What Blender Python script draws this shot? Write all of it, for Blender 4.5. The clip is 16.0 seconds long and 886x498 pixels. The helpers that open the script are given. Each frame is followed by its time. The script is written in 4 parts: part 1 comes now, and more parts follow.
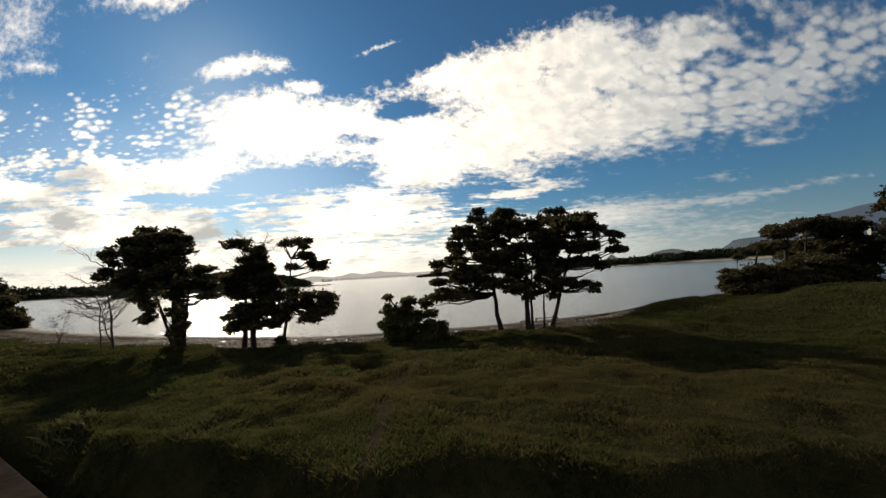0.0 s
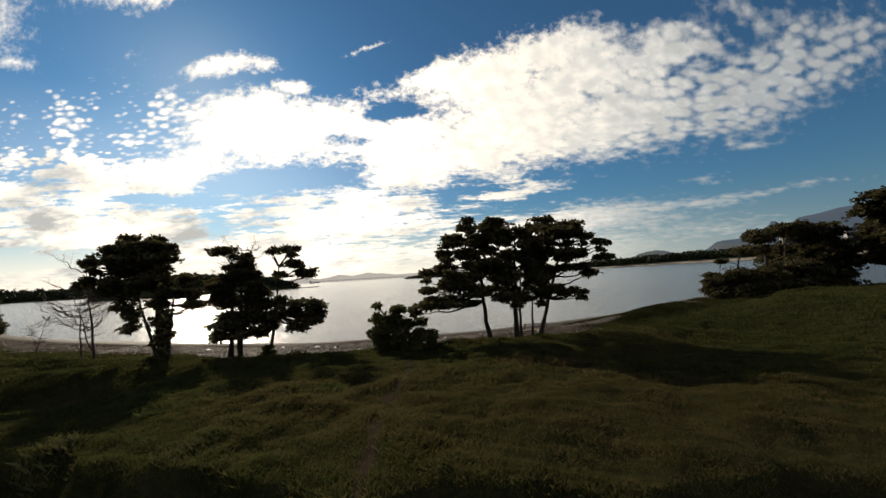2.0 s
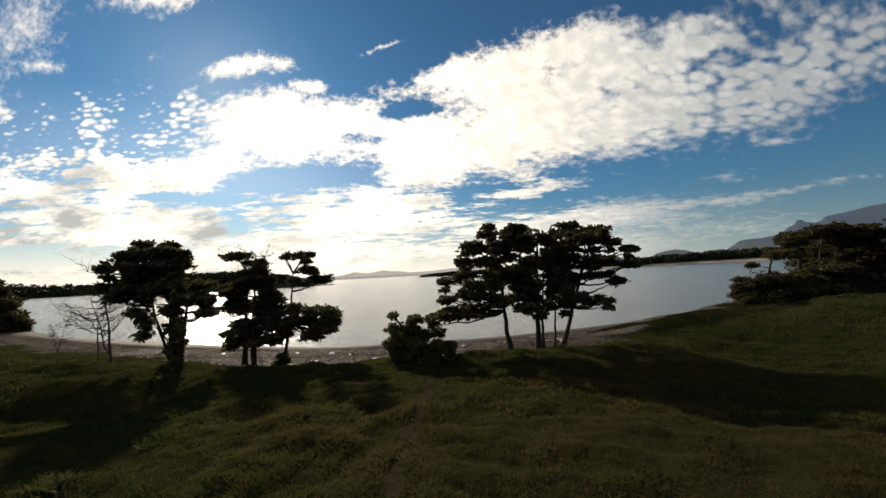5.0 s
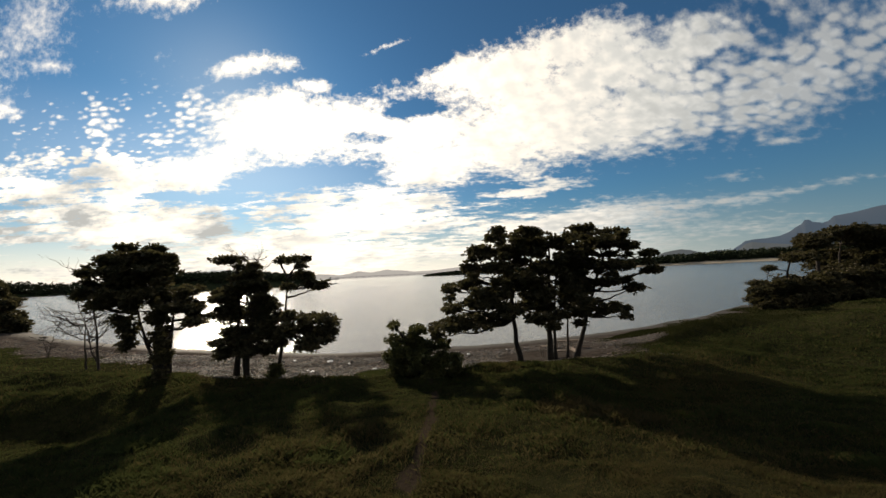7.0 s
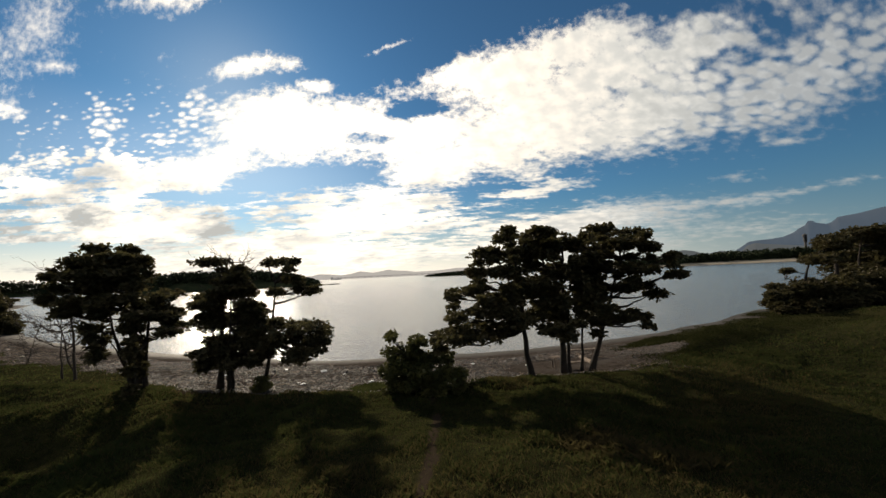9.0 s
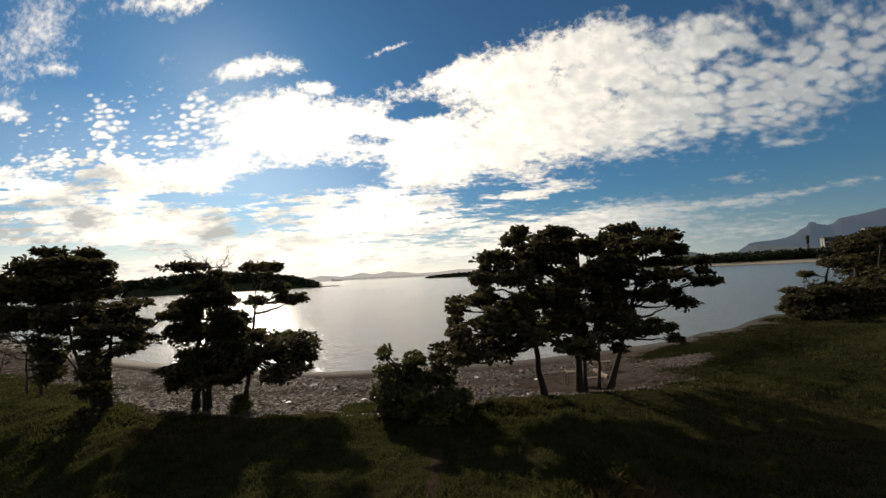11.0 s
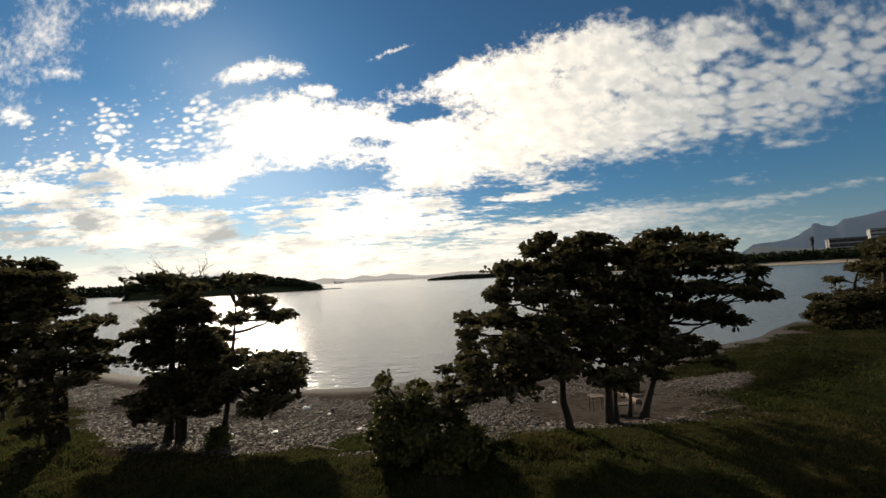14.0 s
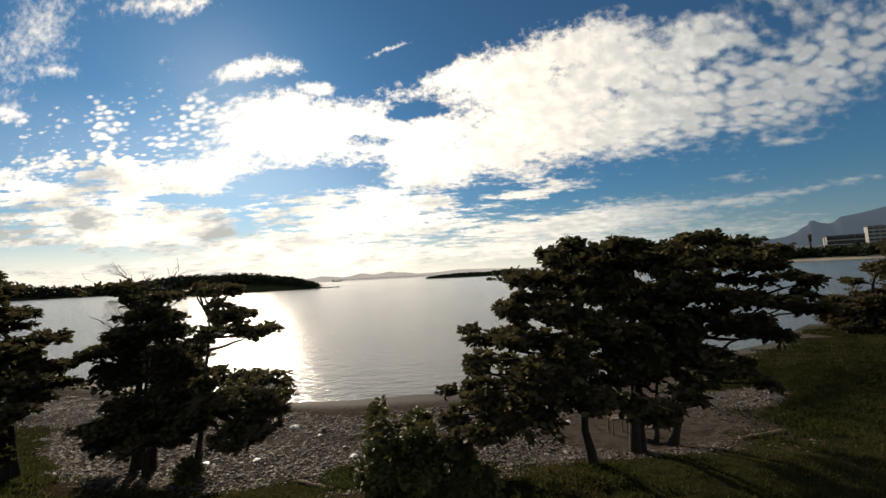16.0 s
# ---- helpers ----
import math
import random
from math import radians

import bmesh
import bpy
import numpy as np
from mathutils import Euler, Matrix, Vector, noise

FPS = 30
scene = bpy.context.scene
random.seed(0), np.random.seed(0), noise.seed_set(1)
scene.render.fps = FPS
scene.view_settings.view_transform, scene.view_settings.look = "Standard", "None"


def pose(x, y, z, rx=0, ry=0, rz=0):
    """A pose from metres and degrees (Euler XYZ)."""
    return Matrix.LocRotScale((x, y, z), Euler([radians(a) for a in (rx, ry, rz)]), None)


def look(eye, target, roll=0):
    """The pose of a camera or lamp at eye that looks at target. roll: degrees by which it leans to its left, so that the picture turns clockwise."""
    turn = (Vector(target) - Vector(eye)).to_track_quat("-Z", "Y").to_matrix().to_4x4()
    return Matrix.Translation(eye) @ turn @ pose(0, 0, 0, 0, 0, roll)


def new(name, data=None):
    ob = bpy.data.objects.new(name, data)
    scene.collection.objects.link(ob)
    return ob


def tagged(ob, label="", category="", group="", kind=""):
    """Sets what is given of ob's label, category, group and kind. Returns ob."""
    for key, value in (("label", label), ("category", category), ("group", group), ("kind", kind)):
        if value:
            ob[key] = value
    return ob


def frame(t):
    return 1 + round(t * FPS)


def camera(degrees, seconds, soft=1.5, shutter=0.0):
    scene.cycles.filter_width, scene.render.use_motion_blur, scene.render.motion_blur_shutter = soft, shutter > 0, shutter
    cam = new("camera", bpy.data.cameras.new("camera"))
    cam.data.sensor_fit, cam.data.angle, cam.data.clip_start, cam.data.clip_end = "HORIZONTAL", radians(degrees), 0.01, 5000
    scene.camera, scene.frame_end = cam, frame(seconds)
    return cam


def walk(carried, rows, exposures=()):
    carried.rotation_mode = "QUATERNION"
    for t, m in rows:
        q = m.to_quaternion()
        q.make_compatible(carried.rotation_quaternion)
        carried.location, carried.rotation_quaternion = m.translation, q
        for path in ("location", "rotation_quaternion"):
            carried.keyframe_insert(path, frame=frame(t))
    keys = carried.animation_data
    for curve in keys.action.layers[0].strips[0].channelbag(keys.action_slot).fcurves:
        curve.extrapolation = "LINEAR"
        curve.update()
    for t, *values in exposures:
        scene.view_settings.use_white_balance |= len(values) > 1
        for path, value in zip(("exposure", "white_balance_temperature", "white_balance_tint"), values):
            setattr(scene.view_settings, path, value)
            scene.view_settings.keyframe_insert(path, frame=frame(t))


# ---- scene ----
cam = camera(98.0, 16.0)
PATH = [
    (0, (0.493, 1.976, 3.446), (0.468, 3.972, 3.577), -3.31),
    (0.5, (0.487, 1.966, 3.529), (0.478, 3.962, 3.662), -3.47),
    (1, (0.477, 1.954, 3.610), (0.463, 3.949, 3.747), -3.26),
    (1.5, (0.482, 1.937, 3.672), (0.457, 3.932, 3.812), -3.20),
    (2, (0.491, 1.919, 3.712), (0.524, 3.914, 3.847), -3.40),
    (2.5, (0.469, 1.938, 3.767), (0.522, 3.933, 3.902), -3.38),
    (3, (0.425, 2.012, 3.846), (0.413, 4.007, 3.984), -3.36),
    (3.5, (0.385, 2.120, 3.919), (0.346, 4.115, 4.054), -3.14),
    (4, (0.357, 2.240, 3.980), (0.326, 4.236, 4.113), -3.12),
    (6.5, (0.327, 3.343, 4.296), (0.264, 5.338, 4.422), -2.84),
    (7, (0.287, 3.648, 4.349), (0.225, 5.643, 4.476), -2.84),
    (7.5, (0.242, 3.960, 4.396), (0.174, 5.955, 4.521), -2.83),
    (8, (0.203, 4.287, 4.438), (0.119, 6.281, 4.567), -2.73),
    (8.5, (0.196, 4.626, 4.469), (0.115, 6.620, 4.597), -2.71),
    (9, (0.208, 4.979, 4.492), (0.137, 6.974, 4.621), -2.69),
    (11.5, (0.125, 6.773, 4.700), (0.050, 8.767, 4.837), -2.72),
    (12, (0.080, 7.073, 4.757), (0.012, 9.068, 4.892), -2.82),
    (12.5, (0.029, 7.341, 4.819), (-0.062, 9.334, 4.962), -2.66),
    (13, (-0.004, 7.566, 4.869), (-0.087, 9.559, 5.017), -2.67),
    (13.5, (-0.022, 7.784, 4.906), (-0.097, 9.777, 5.055), -2.77),
    (14, (-0.053, 8.024, 4.948), (-0.137, 10.016, 5.096), -2.82),
    (14.5, (-0.075, 8.302, 5.007), (-0.157, 10.295, 5.151), -2.90),
    (15, (-0.100, 8.614, 5.074), (-0.155, 10.608, 5.214), -3.00),
    (15.5, (-0.154, 8.952, 5.146), (-0.228, 10.945, 5.284), -2.94),
    (16, (-0.209, 9.302, 5.228), (-0.285, 11.296, 5.365), -2.93),
]
walk(cam, [(t, look(eye, target, roll)) for t, eye, target, roll in PATH], [(0, 0.25, 7650, 11), (16, 0.25, 7650, 11)])

# ---- light ----
SUN_EL, SUN_AZ = 24.0, -31.0          # degrees; azimuth from +y towards +x
sun_dir = Vector((math.sin(radians(SUN_AZ)) * math.cos(radians(SUN_EL)), math.cos(radians(SUN_AZ)) * math.cos(radians(SUN_EL)), math.sin(radians(SUN_EL))))
sun = new("sun", bpy.data.lights.new("sun", "SUN"))
sun.data.energy, sun.data.angle, sun.data.color = 4.2, radians(1.5), (1.0, 0.93, 0.82)
sun.matrix_world = look(sun_dir * 100, (0, 0, 0))


class Nodes:
    """A short way to write node trees."""

    def __init__(self, tree):
        self.tree = tree
        tree.nodes.clear()

    def put(self, value, socket):
        if isinstance(value, bpy.types.NodeSocket):
            self.tree.links.new(value, socket)
        else:
            socket.default_value = value

    def node(self, kind, *values, **settings):
        n = self.tree.nodes.new(kind)
        for key, value in settings.items():
            if key in n.inputs:
                self.put(value, n.inputs[key])
        for k, value in enumerate(values):
            if value is not None:
                self.put(value, n.inputs[k])
        return n

    def math(self, op, a, b=0.0, c=0.0, clamp=False):
        n = self.tree.nodes.new("ShaderNodeMath")
        n.operation, n.use_clamp = op, clamp
        for k, value in enumerate((a, b, c)):
            self.put(value, n.inputs[k])
        return n.outputs[0]

    def vec(self, op, a, b=(0, 0, 0), scale=1.0):
        n = self.tree.nodes.new("ShaderNodeVectorMath")
        n.operation = op
        self.put(a, n.inputs[0])
        self.put(b, n.inputs[1])
        if op == "SCALE":
            self.put(scale, n.inputs["Scale"])
        return n.outputs["Value"] if op in ("LENGTH", "DOT_PRODUCT", "DISTANCE") else n.outputs[0]

    def mix(self, f, a, b, blend="MIX"):
        n = self.tree.nodes.new("ShaderNodeMix")
        n.data_type, n.blend_type = "RGBA", blend
        self.put(f, n.inputs[0])
        for value, k in ((a, 6), (b, 7)):
            self.put(value if isinstance(value, bpy.types.NodeSocket) or len(value) == 4 else (*value, 1), n.inputs[k])
        return n.outputs[2]

    def noise(self, vector, scale, detail=4.0, rough=0.55, distort=0.0):
        n = self.tree.nodes.new("ShaderNodeTexNoise")
        if vector is not None:
            self.put(vector, n.inputs["Vector"])
        n.inputs["Scale"].default_value, n.inputs["Detail"].default_value = scale, detail
        n.inputs["Roughness"].default_value, n.inputs["Distortion"].default_value = rough, distort
        return n.outputs["Fac"]

    def range(self, value, a, b, lo=0.0, hi=1.0, smooth=True):
        n = self.tree.nodes.new("ShaderNodeMapRange")
        n.interpolation_type = "SMOOTHSTEP" if smooth else "LINEAR"
        for k, v in enumerate((value, a, b, lo, hi)):
            self.put(v, n.inputs[k])
        return n.outputs[0]


# Cloud banks: tangent of bearing, tangent of height, half length, half width, lean in degrees, weight
BANK_HIGH = [
    (0.222, 0.38, 0.26, 0.125, 7, 1.05),
    (0.53, 0.405, 0.29, 0.1, 11, 0.95),
    (0.156, 0.523, 0.21, 0.075, 11, 1.0),
    (0.341, 0.59, 0.18, 0.06, 8, 1.0),
    (0.42, 0.5, 0.2, 0.09, 12, 1.0),
    (0.646, 0.56, 0.15, 0.065, 17, 0.9),
    (0.92, 0.48, 0.36, 0.1, 20, 0.8),
    (-0.1, 0.37, 0.2, 0.075, 3, 1.0),
    (-0.6, 0.35, 0.13, 0.05, 25, 0.9),
    (0.032, 0.539, 0.2, 0.04, 15, 0.85),
    (-0.05, 0.29, 0.15, 0.06, 7, 1),
    (-0.397, 0.405, 0.28, 0.082, -2, 1.1),
    (-0.74, 0.297, 0.24, 0.05, 5, 0.95),
    (-0.948, 0.345, 0.2, 0.045, -8, 0.8),
]
BANK_LOW = [
    (-1.139, 0.285, 0.225, 0.054, -11, 0.9),
    (-0.917, 0.18, 0.36, 0.07, -6, 0.98),
    (-0.68, 0.165, 0.15, 0.055, 0, 0.95),
    (-1.168, 0.148, 0.128, 0.03, -13, 0.8),
    (-0.237, 0.16, 0.29, 0.08, -3, 0.9),
    (-0.42, 0.1, 0.4, 0.05, -3, 0.9),
    (0.278, 0.115, 0.33, 0.046, 1, 1.0),
    (0.18, 0.055, 0.36, 0.035, 0, 0.95),
    (0.191, 0.204, 0.131, 0.013, 5, 0.75),
    (0.706, 0.154, 0.32, 0.012, 6, 0.7),
    (0.699, 0.082, 0.24, 0.028, 0, 0.5),
    (-0.456, 0.05, 0.738, 0.03, -1, 0.85),
]
PUFFS = [
    (-0.544, 0.588, 0.1, 0.025, 1, 0.9),
    (-0.358, 0.527, 0.046, 0.018, -4, 0.9),
    (-0.146, 0.631, 0.06, 0.008, 12, 0.42),
    (-1.2, 0.74, 0.2, 0.12, 40, 0.6),
    (-1.096, 0.634, 0.075, 0.023, -4, 0.65),
    (-0.81, 0.80, 0.17, 0.035, 6, 0.62),
    (-1.224, 0.522, 0.041, 0.024, -4, 0.7),
    (-1.0, 0.43, 0.2, 0.08, 25, 0.28),
    (-0.933, 0.463, 0.04, 0.014, -4, 0.5),
    (-0.719, 0.48, 0.048, 0.034, 59, 0.6),
    (0.998, 0.632, 0.24, 0.05, -15, 0.42),
    (0.848, 0.302, 0.075, 0.012, 2, 0.55),
    (0.725, 0.206, 0.06, 0.01, 2, 0.45),
]
GAPS = [
    (-0.40, 0.264, 0.15, 0.022, 0, 0.75),
    (-0.213, 0.37, 0.06, 0.016, -4, 0.6),
    (-0.089, 0.447, 0.07, 0.016, 6, 0.6),
    (-0.572, 0.176, 0.027, 0.034, 17, 0.7),
    (-0.66, 0.232, 0.17, 0.009, -4, 0.7),
    (0.434, 0.472, 0.036, 0.016, -4, 0.5),
    (-1.125, 0.118, 0.13, 0.016, -8, 0.8),
]
world = bpy.data.worlds.new("sky")
scene.world = world
world.use_nodes = True
W = Nodes(world.node_tree)
sky = W.tree.nodes.new("ShaderNodeTexSky")
sky.sky_type, sky.sun_disc, sky.sun_elevation, sky.sun_rotation = "NISHITA", False, radians(SUN_EL), radians(SUN_AZ)
sky.air_density, sky.dust_density, sky.ozone_density = 1.0, 0.08, 3.0
coord = W.tree.nodes.new("ShaderNodeTexCoord").outputs["Generated"]
sep = W.node("ShaderNodeSeparateXYZ", coord)
dx, dy, dz = sep.outputs
ahead = W.math("MAXIMUM", dy, 0.02)
uv = W.node("ShaderNodeCombineXYZ", W.math("DIVIDE", dx, ahead), W.math("DIVIDE", dz, ahead), 0.0).outputs[0]
tall = W.math("LOGARITHM", W.math("ADD", W.math("MAXIMUM", W.math("DIVIDE", dz, ahead), 0.0), 0.09), 2.718)
deck = W.node("ShaderNodeCombineXYZ", W.math("MULTIPLY", W.math("DIVIDE", dx, ahead), 1.7), W.math("MULTIPLY", tall, 1.25), 0.0).outputs[0]
warp = W.tree.nodes.new("ShaderNodeTexNoise")
W.put(deck, warp.inputs["Vector"])
warp.inputs["Scale"].default_value, warp.inputs["Detail"].default_value = 2.2, 3.0
shift = W.vec("SCALE", W.vec("SUBTRACT", warp.outputs["Color"], (0.5, 0.5, 0.5)), scale=0.085)
place = W.vec("ADD", uv, shift)
cover, holes = None, None
for u, v, a, b, lean, weight in BANK_HIGH + BANK_LOW + PUFFS + GAPS:
    m = W.tree.nodes.new("ShaderNodeMapping")
    m.vector_type = "TEXTURE"
    W.put(place, m.inputs["Vector"])
    m.inputs["Location"].default_value, m.inputs["Rotation"].default_value, m.inputs["Scale"].default_value = (u, v, 0), (0, 0, radians(lean)), (a, b, 1)
    d = W.math("MULTIPLY_ADD", W.vec("LENGTH", m.outputs[0]), -0.75 * weight, 1.25 * weight)
    if (u, v, a, b, lean, weight) in GAPS:
        holes = d if holes is None else W.math("MAXIMUM", holes, d)
        continue
    cover = d if cover is None else W.math("SMOOTH_MAX", cover, d, 0.12)
lumps = W.noise(deck, 3.6, 7.0, 0.62)
fine = W.noise(deck, 24.0, 6.0, 0.66)
ripple = W.noise(deck, 15.0, 2.0, 0.45)
cover = W.math("SUBTRACT", cover, W.math("MAXIMUM", holes, 0.0))
aside = W.range(dx, 0.2, 0.62)


def puffs(scale, lean, stretch):
    """Round cloudlets in rows, about -1 between them to 1 at their middles."""
    m = W.tree.nodes.new("ShaderNodeMapping")
    W.put(W.vec("ADD", deck, W.vec("SCALE", W.vec("SUBTRACT", warp.outputs["Color"], (0.5, 0.5, 0.5)), scale=0.12)), m.inputs["Vector"])
    m.inputs["Rotation"].default_value, m.inputs["Scale"].default_value = (0, 0, radians(lean)), (scale, scale * stretch, 1)
    v = W.tree.nodes.new("ShaderNodeTexVoronoi")
    v.feature, v.voronoi_dimensions = "SMOOTH_F1", "2D"
    v.inputs["Scale"].default_value, v.inputs["Smoothness"].default_value, v.inputs["Randomness"].default_value = 1.0, 0.4, 1.0
    W.put(m.outputs[0], v.inputs["Vector"])
    return W.range(v.outputs["Distance"], 0.12, 0.72, 1.0, -1.0, False)


inside = W.math("MULTIPLY", W.range(cover, 0.15, 0.6), W.range(dz, 0.16, 0.26))
cells = W.math("MULTIPLY", aside, W.math("ADD", W.math("MULTIPLY", inside, W.math("MULTIPLY_ADD", puffs(12.5, -35, 1.35), 0.44, 0.26)), W.math("MULTIPLY_ADD", ripple, 1.5, -0.74)))
flock = W.math("MULTIPLY", W.range(W.vec("LENGTH", W.vec("MULTIPLY", W.vec("SUBTRACT", place, (-0.93, 0.46, 0.0)), (2.6, 6.0, 0.0))), 0.5, 1.0, 1.0, 0.0), W.math("ADD", W.math("MULTIPLY", puffs(19.0, -15, 1.6), 0.42), W.math("MULTIPLY_ADD", W.noise(deck, 6.5, 3.0, 0.5), 3.4, -1.78)))
streak = W.math("MULTIPLY", W.math("MULTIPLY", W.range(dz, 0.03, 0.08), W.range(dz, 0.2, 0.26, 1.0, 0.0)), W.math("MULTIPLY_ADD", W.noise(W.vec("MULTIPLY", deck, (1.0, 3.2, 1.0)), 5.0, 5.0, 0.6), 2.4, -1.2))
cells = W.math("ADD", W.math("ADD", cells, flock), W.math("MULTIPLY", streak, W.range(dx, 0.2, 0.4, 1.0, 0.3)))
dens = W.math("ADD", W.math("ADD", cover, cells), W.math("MULTIPLY", W.math("MULTIPLY_ADD", lumps, 1.45, -0.72), W.math("MULTIPLY_ADD", aside, -0.55, 1.0)))
dens = W.math("ADD", dens, W.math("MULTIPLY", W.math("MULTIPLY_ADD", fine, 1.35, -0.67), W.math("MULTIPLY_ADD", aside, -0.45, 1.0)))
front = W.range(dy, 0.05, 0.35)
behind = W.math("MULTIPLY", W.math("MULTIPLY", W.range(W.noise(coord, 2.6, 6.0, 0.6), 0.46, 0.64), 0.7), W.math("MULTIPLY", W.math("SUBTRACT", 1.0, front), W.range(dz, 0.0, 0.15)))
near_sun = W.vec("DOT_PRODUCT", coord, tuple(sun_dir))
glow = W.math("POWER", W.math("MAXIMUM", near_sun, 0.0), 14.0)
cloud = W.math("MULTIPLY", W.range(W.math("MULTIPLY_ADD", glow, 0.12, dens), W.math("MULTIPLY_ADD", aside, -0.12, 0.25), W.math("ADD", W.math("MULTIPLY_ADD", aside, 0.36, 0.86), W.math("MULTIPLY", W.range(dx, -0.35, -0.6), W.range(dz, 0.24, 0.32, 0.0, 0.45)))), front)
cloud = W.math("MULTIPLY", cloud, W.math("SUBTRACT", 1.0, W.math("ADD", W.range(dx, 0.4, 0.72, 0.0, 0.32), W.math("MULTIPLY", W.range(dx, -0.5, -0.7), W.range(dz, 0.33, 0.5, 0.0, 0.4)))))
cloud = W.math("MAXIMUM", cloud, behind)
halo = W.math("POWER", W.math("MAXIMUM", near_sun, 0.0), 140.0)
thick = W.range(W.math("ADD", W.math("MULTIPLY", ripple, 0.7), W.math("MULTIPLY", lumps, 0.5)), 0.42, 0.78)
broad = W.math("POWER", W.math("MAXIMUM", near_sun, 0.0), 2.0)
wide = W.math("POWER", W.math("MAXIMUM", near_sun, 0.0), 5.0)
masses = W.range(W.noise(deck, 4.2, 6.0, 0.62), 0.42, 0.68)
low = W.range(dz, -0.05, 0.22, 1.0, 0.0)
bright = W.math("ADD", W.math("ADD", W.math("MULTIPLY_ADD", glow, 0.42, 0.55), W.math("MULTIPLY_ADD", broad, 0.63, W.math("ADD", W.math("MULTIPLY", halo, 0.8), W.math("MULTIPLY_ADD", front, -0.55, W.math("MULTIPLY_ADD", W.math("MULTIPLY", W.range(dx, -0.28, -0.55), low), -0.5, 0.55))))), W.math("ADD", W.math("MULTIPLY", thick, -0.2), W.math("MULTIPLY", W.math("MULTIPLY", masses, W.range(dx, -0.1, 0.25, 1.0, 0.25)), W.range(W.math("DIVIDE", dz, ahead), 0.2, 0.3, -0.42, -0.2))))
bright = W.math("MULTIPLY_ADD", W.math("SUBTRACT", 1.0, front), 0.25, W.math("MULTIPLY_ADD", wide, 0.3, bright))
bright = W.math("MINIMUM", bright, 1.2)
grey = W.math("MULTIPLY", W.range(W.noise(deck, 3.1, 5.0, 0.6), 0.36, 0.72), W.math("MULTIPLY", W.range(dx, -0.15, -0.45), W.math("MULTIPLY", W.range(dz, 0.05, 0.12), W.range(dz, 0.2, 0.3, 1.0, 0.0))))
bright = W.math("MAXIMUM", W.math("MULTIPLY_ADD", grey, -0.8, bright), 0.5)
cloud_col = W.mix(1.0, W.mix(W.range(bright, 0.55, 1.0), (0.86, 0.935, 1.0), W.mix(glow, (1.0, 0.985, 0.955), (1.0, 0.97, 0.91))), W.node("ShaderNodeCombineXYZ", bright, bright, bright).outputs[0], "MULTIPLY")
SKY_TINT = (0.35, 0.73, 0.95)
blue = W.mix(1.0, W.vec("SCALE", sky.outputs[0], scale=0.06), SKY_TINT, "MULTIPLY")
blue = W.vec("SCALE", blue, scale=W.math("ADD", W.math("MULTIPLY_ADD", glow, 0.35, 1.0), W.math("MULTIPLY", W.math("MULTIPLY", glow, W.range(dz, 0.2, 0.42, 1.0, 0.0)), 0.35)))
veil = W.math("ADD", W.math("MULTIPLY_ADD", W.math("MULTIPLY", glow, W.range(dz, 0.2, 0.4, 1.0, 0.0)), 0.3, W.math("MULTIPLY", halo, 0.12)), W.math("MULTIPLY", W.math("MULTIPLY", low, low), W.math("MULTIPLY_ADD", broad, 1.6, 0.04)), clamp=True)
blue = W.vec("SCALE", blue, scale=W.math("MULTIPLY_ADD", W.math("MULTIPLY", low, W.math("SUBTRACT", 1.0, broad)), -0.45, 1.0))
air = W.mix(veil, W.mix(W.math("MULTIPLY", W.math("MULTIPLY", low, W.math("SUBTRACT", 1.0, broad)), 0.75), blue, (0.118, 0.215, 0.325)), (0.93, 0.90, 0.86))
bg = W.node("ShaderNodeBackground", W.mix(cloud, air, cloud_col), 1.0)
out = W.tree.nodes.new("ShaderNodeOutputWorld")
W.tree.links.new(bg.outputs[0], out.inputs[0])


